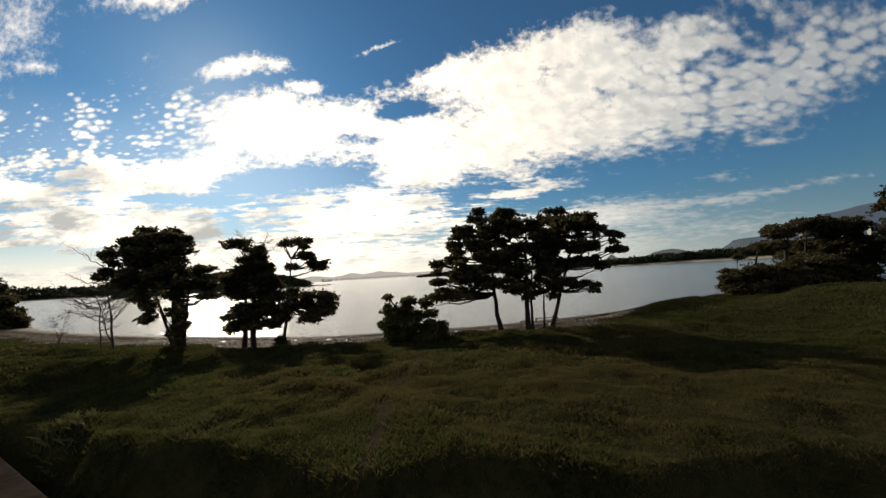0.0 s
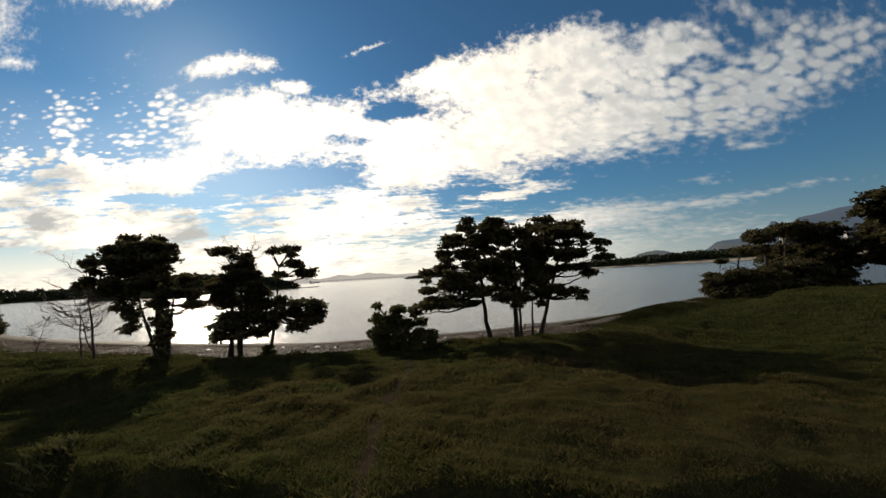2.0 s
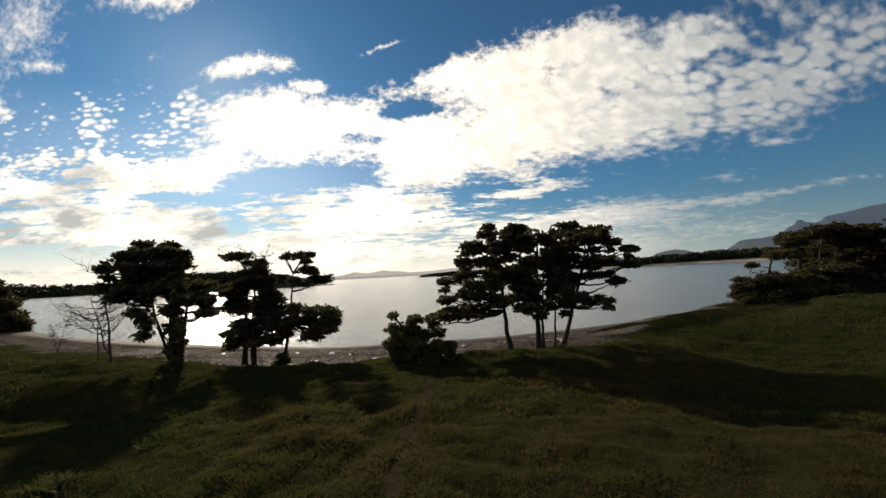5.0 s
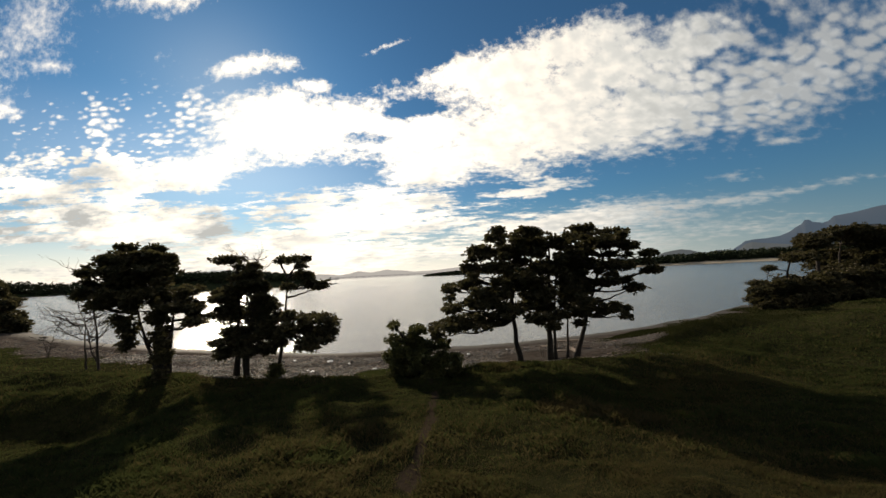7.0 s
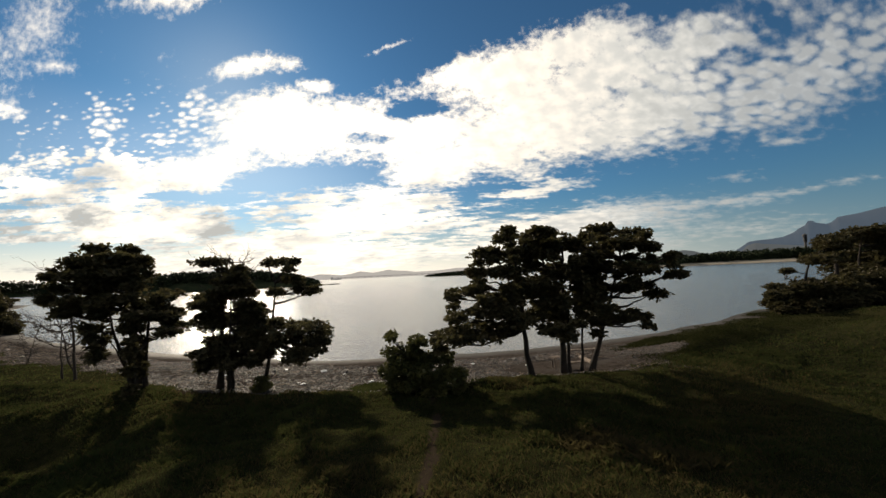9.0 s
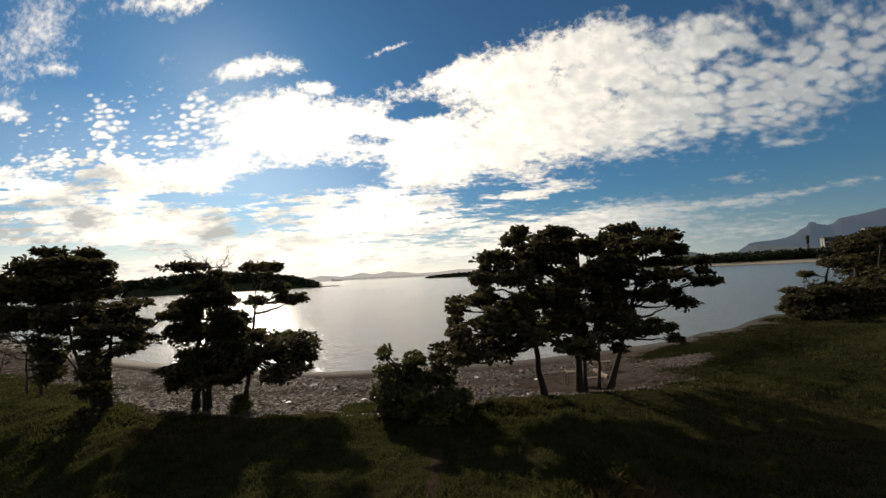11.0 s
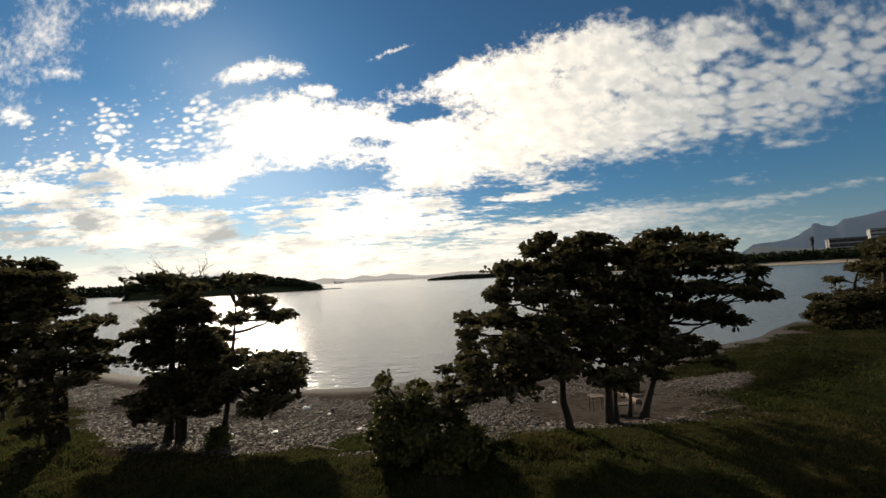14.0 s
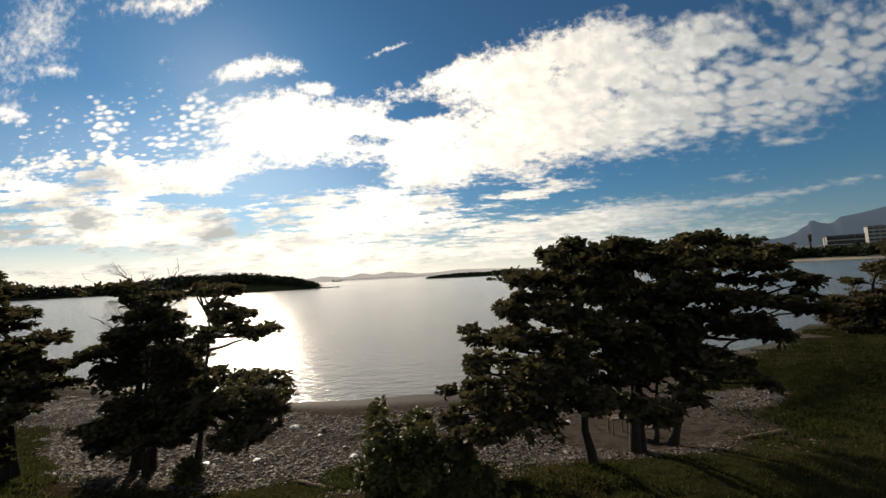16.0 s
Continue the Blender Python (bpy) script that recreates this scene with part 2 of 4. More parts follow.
# ---- materials ----
def material(name, base, base2, scale=3.0, rough=0.8, bump=0.3, bump_scale=20.0, spec=0.3, random_by="", translucent=0.0, metal=0.0, bump_dist=0.02, loose=0.5):
    """A surface of two mixed colours, grained at two scales."""
    mat = bpy.data.materials.new(name)
    mat.use_nodes = True
    N = Nodes(mat.node_tree)
    co = N.tree.nodes.new("ShaderNodeTexCoord").outputs["Object"]
    f = N.range(W_mean(N, co, scale), 0.35, 0.65)
    if random_by == "island":
        f = N.math("ADD", N.math("MULTIPLY", f, 1 - loose), N.math("MULTIPLY", N.tree.nodes.new("ShaderNodeNewGeometry").outputs["Random Per Island"], loose))
    if random_by == "object":
        f = N.math("ADD", N.math("MULTIPLY", f, 0.5), N.math("MULTIPLY", N.tree.nodes.new("ShaderNodeObjectInfo").outputs["Random"], 0.5))
    col = N.mix(f, base, base2)
    p = N.tree.nodes.new("ShaderNodeBsdfPrincipled")
    N.put(col, p.inputs["Base Color"])
    N.put(N.range(f, 0, 1, max(rough - 0.08, 0.02), min(rough + 0.08, 1), False), p.inputs["Roughness"])
    p.inputs["Specular IOR Level"].default_value, p.inputs["Metallic"].default_value = spec, metal
    if bump:
        b = N.tree.nodes.new("ShaderNodeBump")
        b.inputs["Strength"].default_value, b.inputs["Distance"].default_value = bump, bump_dist
        N.put(N.noise(co, bump_scale, 5.0), b.inputs["Height"])
        N.put(b.outputs[0], p.inputs["Normal"])
    shader = p.outputs[0]
    if translucent:
        t = N.node("ShaderNodeBsdfTranslucent", N.mix(0.4, col, (0.075, 0.078, 0.026)))
        m = N.node("ShaderNodeMixShader", translucent)
        N.put(shader, m.inputs[1])
        N.put(t.outputs[0], m.inputs[2])
        shader = m.outputs[0]
    o = N.tree.nodes.new("ShaderNodeOutputMaterial")
    N.tree.links.new(shader, o.inputs[0])
    return mat


def W_mean(N, co, scale):
    return N.math("ADD", N.math("MULTIPLY", N.noise(co, scale, 5.0), 0.65), N.math("MULTIPLY", N.noise(co, scale * 6, 3.0), 0.35))


leaf_mat = material("almond_leaf", (0.038, 0.037, 0.020), (0.095, 0.072, 0.038), 2.0, 0.6, 0, random_by="island", translucent=0.34, spec=0.12)
shrub_mat = material("shrub_leaf", (0.040, 0.046, 0.014), (0.095, 0.085, 0.026), 2.0, 0.6, 0, random_by="island", translucent=0.25)
far_leaf_mat = material("far_foliage", (0.020, 0.030, 0.012), (0.034, 0.044, 0.016), 0.2, 0.9, 0, random_by="island")
grass_mat = material("grass_blade", (0.012, 0.019, 0.007), (0.043, 0.054, 0.019), 1.1, 0.85, 0, random_by="island", translucent=0.45, spec=0.0, loose=0.25)
dry_mat = material("dry_grass_blade", (0.037, 0.028, 0.013), (0.083, 0.058, 0.029), 0.9, 0.85, 0, random_by="island", translucent=0.45, spec=0.0, loose=0.3)
creeper_mat = material("creeper_leaf", (0.014, 0.018, 0.007), (0.032, 0.032, 0.013), 0.8, 0.8, 0, random_by="island", translucent=0.2, spec=0.0, loose=0.3)
bark_mat = material("bark", (0.017, 0.013, 0.010), (0.038, 0.028, 0.021), 6.0, 0.9, 0.6, 40.0)
stone_mat = material("stone", (0.016, 0.013, 0.012), (0.125, 0.107, 0.095), 4.0, 0.7, 0.4, 30.0, random_by="island")
piece_mat = material("beach_stone", (0.016, 0.013, 0.012), (0.125, 0.107, 0.095), 4.0, 0.7, 0.4, 30.0, random_by="object")
wood_mat = material("driftwood", (0.098, 0.069, 0.052), (0.218, 0.167, 0.127), 5.0, 0.85, 0.4, 50.0)
white_mat = material("white_plastic", (0.55, 0.54, 0.52), (0.75, 0.75, 0.73), 9.0, 0.35, 0.3, 25.0, spec=0.5)
# Far darker than bare concrete: the strip's shade is put into this colour.
shaded_concrete_mat = material("concrete", (0.018, 0.015, 0.012), (0.034, 0.028, 0.022), 2.0, 0.95, 0.4, 40.0, spec=0.0)


def make(name, verts, faces, mat, parent=None, smooth=False, label=""):
    me = bpy.data.meshes.new(name)
    if isinstance(faces, np.ndarray):
        me.vertices.add(len(verts))
        me.vertices.foreach_set("co", np.asarray(verts, np.float32).ravel())
        n, k = faces.shape
        me.loops.add(n * k)
        me.loops.foreach_set("vertex_index", faces.astype(np.int32).ravel())
        me.polygons.add(n)
        me.polygons.foreach_set("loop_start", np.arange(0, n * k, k, dtype=np.int32))
        me.update(calc_edges=True)
    else:
        me.from_pydata([tuple(v) for v in verts], [], faces)
    if smooth:
        me.polygons.foreach_set("use_smooth", np.ones(len(me.polygons), bool))
    me.materials.append(mat)
    ob = new(name, me)
    if parent is not None:
        ob.parent = parent
    if label:
        tagged(ob, label)
    return ob


# ---- ground ----
def shore(x):
    """y of the waterline."""
    x = np.asarray(x, float)
    r, l = np.maximum(x + 5, 0), np.maximum(-5 - x, 0)
    return 26.3 + np.minimum(0.0143 * r ** 2, 13.6 + 0.03 * r) + np.minimum(0.0965 * l ** 1.41, 120)


def smooth(a, b, v):
    t = np.clip((v - a) / (b - a), 0, 1)
    return t * t * (3 - 2 * t)


def inland(x, y):
    x = np.asarray(x, float)
    slope = (shore(x + 0.5) - shore(x - 0.5))
    return (shore(x) - y) / np.sqrt(1 + np.minimum(slope, 1.6) ** 2)


def wave(x, y, s, k=0):
    return np.sin(x / s + 1.3 * k + 0.7 * np.sin(y / s * 0.83 + k)) * np.sin(y / s * 0.91 + 2.1 * k + 0.6 * np.sin(x / s * 0.77))


def rim_y(x):
    """y of the meadow's raised edge along the paved strip."""
    return 5.52 + 0.4 * np.maximum(-x - 0.3, 0) + 0.12 * np.sin(2.3 * x) + 0.07 * np.sin(5.1 * x + 1)


def ground_z(x, y):
    x, y = np.asarray(x, float), np.asarray(y, float)
    s = inland(x, y) + 0.35 * wave(x, y, 2.1)
    z = np.where(s < 0, np.maximum(0.07 * s, -2.5), 0.082 * np.minimum(s, 8.5))
    z = z + 0.36 * smooth(7.6, 10.0, s) + 0.62 * smooth(10, 20, s)
    z = z + 0.80 * np.exp(-((x - 16.0) / 6.5) ** 2 - ((y - 23.5) / 4.5) ** 2) * smooth(1.5, 6.5, s)
    d, a = (x - 9.4) * 0.55 - (y - 20.3) * 0.83, (x - 9.4) * 0.83 + (y - 20.3) * 0.55
    edge = x + 0.35 * wave(x, y, 0.7, 17)
    z = z - (0.10 + 0.16 * smooth(8.0, 11.5, edge)) * np.clip(d + 0.9, 0, 3.2) * smooth(3.2, 5.0, edge) * smooth(7.6, 10.6, y + 0.3 * wave(x, y, 0.8, 18)) * (1 - smooth(15, 21, x))
    z = np.where(s > 5, np.maximum(z, -0.2), z)
    z = z + 0.14 * np.exp(-((d + 1.3) / 0.9) ** 2) * smooth(-2, 2, a) * (1 - smooth(6, 11, a))
    z = z - 0.85 * smooth(9.0, 12.0, y) * (1 - smooth(14.0, 15.9, y - 0.25 * wave(x, y, 0.7, 19))) * smooth(7.0, 9.0, -edge) * (1 - smooth(13, 18, -x))
    z = z - 0.62 * (1 - smooth(-0.32, 0.06, y - rim_y(x)))
    g = smooth(8.3, 10, s)
    z = z + g * 0.10 * wave(x, y, 1.0, 14) * smooth(3, 6, -x)
    return z + g * (0.05 * wave(x, y, 0.9, 1) + 0.04 * wave(x, y, 0.41, 2) + 0.065 * hummock(x, y) * (1 - 0.6 * smooth(17, 24, y)) * smooth(0.1, 0.8, np.abs(x - path_x(y)))) + (1 - g) * smooth(0, 2, s) * 0.02 * wave(x, y, 0.5, 3)


def hummock(x, y):
    """Uneven tussocky relief, about -1 to 1."""
    u, v = 0.82 * x + 0.57 * y, -0.57 * x + 0.82 * y
    p, q = 0.36 * x - 0.93 * y, 0.93 * x + 0.36 * y
    return 0.4 * wave(u, v, 0.155, 21) + 0.3 * wave(p, q, 0.091, 22) + 0.35 * wave(v, u, 0.31, 23) + 0.35 * wave(q, p, 0.21, 24)


def path_x(y):
    return -0.35 - 0.03 * (y - 7) + 0.14 * np.sin(y * 0.6)


def grassy(x, y):
    """How far the ground is grown over, 0 to 1."""
    s = inland(x, y) + 0.8 * wave(x, y, 1.3, 4) + 0.5 * wave(x, y, 0.5, 5) + 3.0 * smooth(9, 17, -x)
    g = smooth(7.9, 9.1, s)
    right = smooth(7.0, 9.5, x) * smooth(2.0 - 1.4 * smooth(9, 14, x), 3.2 - 1.9 * smooth(9, 14, x), s) * (1 - smooth(0.3, 0.6, np.exp(-((x - 8.6) / 1.7) ** 2 - ((y - 22.6) / 1.3) ** 2)))
    tuft = np.exp(-((x + 2.6) / 1.0) ** 2 - ((y - 18.3) / 0.7) ** 2)
    g = np.maximum(np.maximum(g, right), smooth(0.35, 0.6, tuft))
    clear = np.exp(-((x - 4.5) / 2.8) ** 2 - ((y - 20.6) / 2.5) ** 2)
    g = g * (1 - smooth(0.4, 0.6, clear))
    return g * (0.08 + 0.92 * smooth(0.02, 0.16, np.abs(x - path_x(y)) + 0.10 * wave(x, y, 0.25, 6)))


def axis_steps(lo, hi, step, far, growth=1.25):
    inner = np.arange(lo, hi + step / 2, step)
    out, d, w = [], 0.0, step
    while d < far:
        w *= growth
        d += w
        out.append(d)
    out = np.array(out)
    return np.concatenate([lo - out[::-1], inner, hi + out])


def sheet(name, xs, ys, height, mat):
    X, Y = np.meshgrid(xs, ys)
    v = np.stack([X.ravel(), Y.ravel(), height(X, Y).ravel()], 1)
    nx, ny = len(xs), len(ys)
    i = (np.arange(ny - 1)[:, None] * nx + np.arange(nx - 1)).ravel()
    return make(name, v, np.stack([i, i + 1, i + 1 + nx, i + nx], 1), mat, smooth=True)


def ground_material():
    mat = bpy.data.materials.new("shore_ground")
    mat.use_nodes = True
    N = Nodes(mat.node_tree)
    co = N.tree.nodes.new("ShaderNodeTexCoord").outputs["Object"]
    grown = N.tree.nodes.new("ShaderNodeAttribute")
    grown.attribute_name = "grown"
    dry = N.tree.nodes.new("ShaderNodeAttribute")
    dry.attribute_name = "dry"
    wet = N.tree.nodes.new("ShaderNodeAttribute")
    wet.attribute_name = "wet"
    n1, n2, n3 = N.noise(co, 0.6, 5.0), N.noise(co, 5.0, 6.0, 0.65), N.noise(co, 30.0, 4.0)
    soil = N.mix(n2, (0.021, 0.016, 0.011), (0.044, 0.033, 0.024))
    turf = N.mix(N.range(n2, 0.35, 0.7), (0.015, 0.016, 0.007), (0.028, 0.027, 0.011))
    sand = N.mix(N.range(n2, 0.3, 0.7), (0.029, 0.024, 0.021), (0.072, 0.060, 0.051))
    sand = N.mix(N.range(n1, 0.5, 0.65), sand, (0.064, 0.056, 0.05))
    sand = N.mix(wet.outputs["Fac"], sand, (0.055, 0.05, 0.043))
    edge = N.range(N.math("ADD", grown.outputs["Fac"], N.math("MULTIPLY_ADD", n2, 0.5, -0.25)), 0.35, 0.6)
    sand = N.mix(dry.outputs["Fac"], sand, soil)
    green = N.mix(N.range(n3, 0.55, 0.7), turf, soil)
    p = N.tree.nodes.new("ShaderNodeBsdfPrincipled")
    N.put(N.mix(edge, sand, green), p.inputs["Base Color"])
    N.put(N.math("MULTIPLY_ADD", wet.outputs["Fac"], -0.15, 0.9), p.inputs["Roughness"])
    N.put(N.math("MULTIPLY", wet.outputs["Fac"], 0.08), p.inputs["Specular IOR Level"])
    b = N.tree.nodes.new("ShaderNodeBump")
    b.inputs["Strength"].default_value, b.inputs["Distance"].default_value = 0.7, 0.04
    N.put(N.math("ADD", n2, N.math("MULTIPLY", n3, 0.5)), b.inputs["Height"])
    N.put(b.outputs[0], p.inputs["Normal"])
    o = N.tree.nodes.new("ShaderNodeOutputMaterial")
    N.tree.links.new(p.outputs[0], o.inputs[0])
    return mat


ground = sheet("ground", axis_steps(-22, 24, 0.22, 4300, 1.1), axis_steps(0, 42, 0.22, 4300, 1.1), ground_z, ground_material())
tagged(ground, "grassy shore sloping down to a stony sand beach", "ground", kind="structure")
gv = np.empty(len(ground.data.vertices) * 3, np.float32)
ground.data.vertices.foreach_get("co", gv)
gv = gv.reshape(-1, 3)
for key, values in (("grown", grassy(gv[:, 0], gv[:, 1])), ("dry", smooth(7.6, 9.0, inland(gv[:, 0], gv[:, 1]))), ("wet", 1 - smooth(0.4, 1.7, inland(gv[:, 0], gv[:, 1])))):
    at = ground.data.attributes.new(key, "FLOAT", "POINT")
    at.data.foreach_set("value", values.astype(np.float32))


def water_material():
    mat = bpy.data.materials.new("bay_water")
    mat.use_nodes = True
    N = Nodes(mat.node_tree)
    co = N.tree.nodes.new("ShaderNodeTexCoord").outputs["Object"]
    p = N.tree.nodes.new("ShaderNodeBsdfPrincipled")
    p.inputs["Base Color"].default_value = (0.115, 0.115, 0.108, 1)
    p.inputs["Roughness"].default_value, p.inputs["IOR"].default_value = 0.15, 1.6
    long = N.noise(N.vec("MULTIPLY", co, (0.75, 1.2, 1.0)), 1.3, 4.0, 0.6, 0.6)
    swell = N.noise(N.vec("MULTIPLY", co, (0.3, 1.0, 1.0)), 0.22, 3.0, 0.5, 0.5)
    fine = N.noise(N.vec("MULTIPLY", co, (0.8, 1.2, 1.0)), 4.2, 3.0, 0.6)
    long = N.math("ADD", long, N.math("MULTIPLY", fine, 0.5))
    h = N.math("ADD", N.math("MULTIPLY", long, 0.55), N.math("MULTIPLY", swell, 0.5))
    b = N.tree.nodes.new("ShaderNodeBump")
    b.inputs["Strength"].default_value, b.inputs["Distance"].default_value = 0.45, 0.4
    N.put(h, b.inputs["Height"])
    N.put(b.outputs[0], p.inputs["Normal"])
    o = N.tree.nodes.new("ShaderNodeOutputMaterial")
    N.tree.links.new(p.outputs[0], o.inputs[0])
    return mat


water = sheet("water", axis_steps(-60, 60, 6, 4300), np.concatenate([np.arange(22, 130, 6.0), 130 * 1.22 ** np.arange(1, 19)]), lambda X, Y: 0 * X, water_material())
tagged(water, "calm rippled bay water reflecting the bright sky", "water", kind="structure")


# ---- trees ----
def tube(points, radii, sides=7):
    """Vertices and quads of a tapered round limb along the points."""
    pts = np.array(points, float)
    d = np.gradient(pts, axis=0)
    d /= np.linalg.norm(d, axis=1)[:, None] + 1e-9
    a = np.cross(d, (0.31, 0.92, 0.17))
    a /= np.linalg.norm(a, axis=1)[:, None] + 1e-9
    b = np.cross(d, a)
    ang = np.linspace(0, 2 * np.pi, sides, endpoint=False)
    ring = a[:, None] * np.cos(ang)[None, :, None] + b[:, None] * np.sin(ang)[None, :, None]
    v = (pts[:, None] + ring * np.array(radii, float)[:, None, None]).reshape(-1, 3)
    n = len(pts)
    i = np.arange(n - 1)[:, None] * sides
    j = np.arange(sides)
    f = np.stack([i + j, i + (j + 1) % sides, i + sides + (j + 1) % sides, i + sides + j], -1).reshape(-1, 4)
    return v, f


def bend(p, q, rng, sag=0.15, n=7, wobble=0.05):
    p, q = np.array(p, float), np.array(q, float)
    t = np.linspace(0, 1, n)[:, None]
    pts = p + (q - p) * t
    pts[:, 2] += np.sin(t[:, 0] * np.pi) * sag * np.linalg.norm(q - p) * (1 - 0.3 * t[:, 0])
    pts[1:-1] += rng.normal(0, wobble * np.linalg.norm(q - p) / 2, (n - 2, 3))
    return pts


def leaves(centres, outward, rng, length=0.2, count=8, up=0.35, plain=False, spread=0.45):
    """Rosettes of bent, blunt leaves round the centres."""
    n = len(centres) * count
    c = np.repeat(centres, count, 0)
    az = rng.uniform(0, 2 * np.pi, n)
    el = rng.normal(up, spread, n)
    d = np.stack([np.cos(az) * np.cos(el), np.sin(az) * np.cos(el), np.sin(el)], 1) + 0.45 * np.repeat(outward, count, 0)
    d /= np.linalg.norm(d, axis=1)[:, None]
    side = np.cross(d, rng.normal(0, 0.5, (n, 3)) + (0, 0, 1.0))
    side /= np.linalg.norm(side, axis=1)[:, None]
    nrm = np.cross(side, d)
    L = length * rng.uniform(0.65, 1.2, n)[:, None]
    w = L * 0.29
    base = c + d * L * 0.12
    mid = base + d * L * 0.66 + nrm * L * 0.05
    tip = base + d * L - nrm * L * 0.10
    if plain:
        v = np.stack([base, mid + side * w * 1.3, tip, mid - side * w * 1.3], 1).reshape(-1, 3)
        k = np.arange(n)[:, None] * 4
        return v, np.concatenate([k + [0, 2, 1], k + [0, 3, 2]], 0)
    v = np.stack([base, mid + side * w + nrm * L * 0.05, tip + side * w * 0.6, tip - side * w * 0.6, mid - side * w + nrm * L * 0.05], 1).reshape(-1, 3)
    k = np.arange(n)[:, None] * 5
    tri = np.concatenate([k + [0, 2, 1], k + [0, 3, 2], k + [0, 4, 3]], 0)
    return v, tri


def pad_points(c, r, rng, n, leaf):
    """Twig ends of a flat tier: sprays that run out from its middle, rise a little at the tips and leave gaps between."""
    m = max(5, n // 7)
    az = rng.uniform(0, 2 * np.pi, m)
    rim = 0.86 + 0.2 * np.sin(2 * az + rng.uniform(0, 6)) + 0.16 * np.sin(5 * az + rng.uniform(0, 6))
    reach = rim * rng.uniform(0.45, 1.08, m) ** 0.7
    level = rng.uniform(-0.75, 0.75, m) * (1.15 - 0.55 * reach)
    pick = rng.integers(0, m, n)
    t = rng.uniform(0.12, 1.0, n) ** 0.6
    turn = az[pick] + rng.normal(0, 0.16, n) * t
    out = reach[pick] * t
    flat = np.stack([np.cos(turn), np.sin(turn)], 1)
    z = level[pick] * (1 - 0.35 * t) + 0.35 * t ** 3 - 0.45 * out ** 2 + rng.normal(0, 0.16, n)
    p = np.array(c) + np.column_stack([flat * out[:, None], z]) * np.array(r) + rng.normal(0, 0.22, (n, 3)) * leaf
    return p, np.column_stack([flat * 0.9, rng.normal(0.1, 0.3, n)])


def tree(name, label, base, pads, trunks, depth, seed, mat, leaf=0.155, dense=430, copies=3, fork=1.7, category="tree"):
    """pads: offsets along x and z from the base, half width and half height. trunks: foot x, foot y, top x, top y, top z, radius."""
    rng = np.random.default_rng(seed)
    bx, by, bz = base
    top = new(name)
    gz = float(ground_z(bx, by))
    top.location = (bx, by, gz)
    tagged(top, label, category, "almond trees along the beach" if name == "almond_tree" else "")
    away = np.array((bx, by - 4.0, 0)) / math.hypot(bx, by - 4.0)
    lines = []
    for fx, fy, tx, ty, tz, r in trunks:
        lo = np.array((fx, fy, float(ground_z(bx + fx, by + fy)) - gz - 0.12))
        hi = np.array((tx, ty, tz + bz - gz))
        pts = bend(lo, hi, rng, 0.0, 11, 0.008)
        pts += np.sin(np.linspace(0, np.pi, 11))[:, None] * rng.normal(0, 0.05, 3) * (1, 1, 0)
        rad = r * (1 - 0.75 * np.linspace(0, 1, 11) ** 1.1)
        rad[0] *= 1.4
        rad[1] *= 1.15
        lines.append(pts)
        v, f = tube(pts, rad, 9)
        make("trunk", v, f, bark_mat, top, True)
    cv, cf, count = [], [], 0
    ends = []
    inner = []
    for i, (px, pz, rx, rz) in enumerate(pads):
        for qx, qz, sx, sz in pads[i + 1:]:
            lo, hi, dz = max(px - rx, qx - sx), min(px + rx, qx + sx), abs(pz - qz)
            if hi - lo > 0.9 * min(rx, sx) and 0.8 * (rz + sz) < dz < 0.95:
                inner.append(((lo + hi) / 2, (pz + qz) / 2, 0.24 * (hi - lo), 0.26 * dz))
    for n, (px, pz, rx, rz) in enumerate(list(pads) + inner):
        rx, rz, pz = max(rx - 0.75 * leaf, 0.5 * rx), max(rz - 0.55 * min(leaf, 0.16), 0.35 * rz), pz - 0.06
        for c in range(copies if n < len(pads) else 1):
            spread = depth * (0.0 if copies == 1 else (-0.5 + c / (copies - 1)))
            off = spread * rng.uniform(0.6, 1.1) + rng.normal(0, 0.12 * depth)
            k = 1 + off / math.hypot(bx, by - 6.0)
            sc = k * (1.0 if c == n % copies else 0.82)
            low = rng.normal(-0.25 * rz, 0.55 * rz) if c != n % copies else 0.0
            centre = np.array((k * px + (rng.normal(0, 0.12 * rx) if low else 0), 0, pz + bz - gz + low)) + away * off
            r = np.array((rx * sc, max(rx * 0.8, 0.35), rz * 0.95 * sc))
            p, q = pad_points(centre, r, rng, int(dense * rx * (rz + 0.12)) + 9, leaf)
            v, f = leaves(p, q, rng, leaf, 7, 0.12, spread=0.34)
            cv.append(v)
            cf.append(f + count)
            count += len(v)
            ends.append((centre, r, p))
    make("crown", np.concatenate(cv), np.concatenate(cf), mat, top)
    for n, (centre, r, p) in enumerate(ends):
        start, far = None, 1e9
        for pts in lines:
            run = np.hypot(*(pts - centre)[:, :2].T)
            k = run + 1.5 * np.abs(pts[:, 2] - np.maximum(centre[2] - 0.18 * run, fork))
            if k.min() < far:
                far, start = k.min(), pts[int(k.argmin())]
        size = np.linalg.norm(start - centre)
        v, f = tube(bend(start, centre, rng, -0.05, 8, 0.03), np.linspace(min(0.022 + 0.016 * size, 0.055), 0.01, 8), 6)
        vs, fs, k = [v], [f], len(v)
        for tip in p[:: max(1, len(p) // 9)]:
            v, f = tube(bend(centre, tip, rng, 0.0, 4, 0.08), np.linspace(0.013, 0.005, 4), 4)
            vs.append(v)
            fs.append(f + k)
            k += len(v)
        make("limb", np.concatenate(vs), np.concatenate(fs), bark_mat, top, True)
    return top


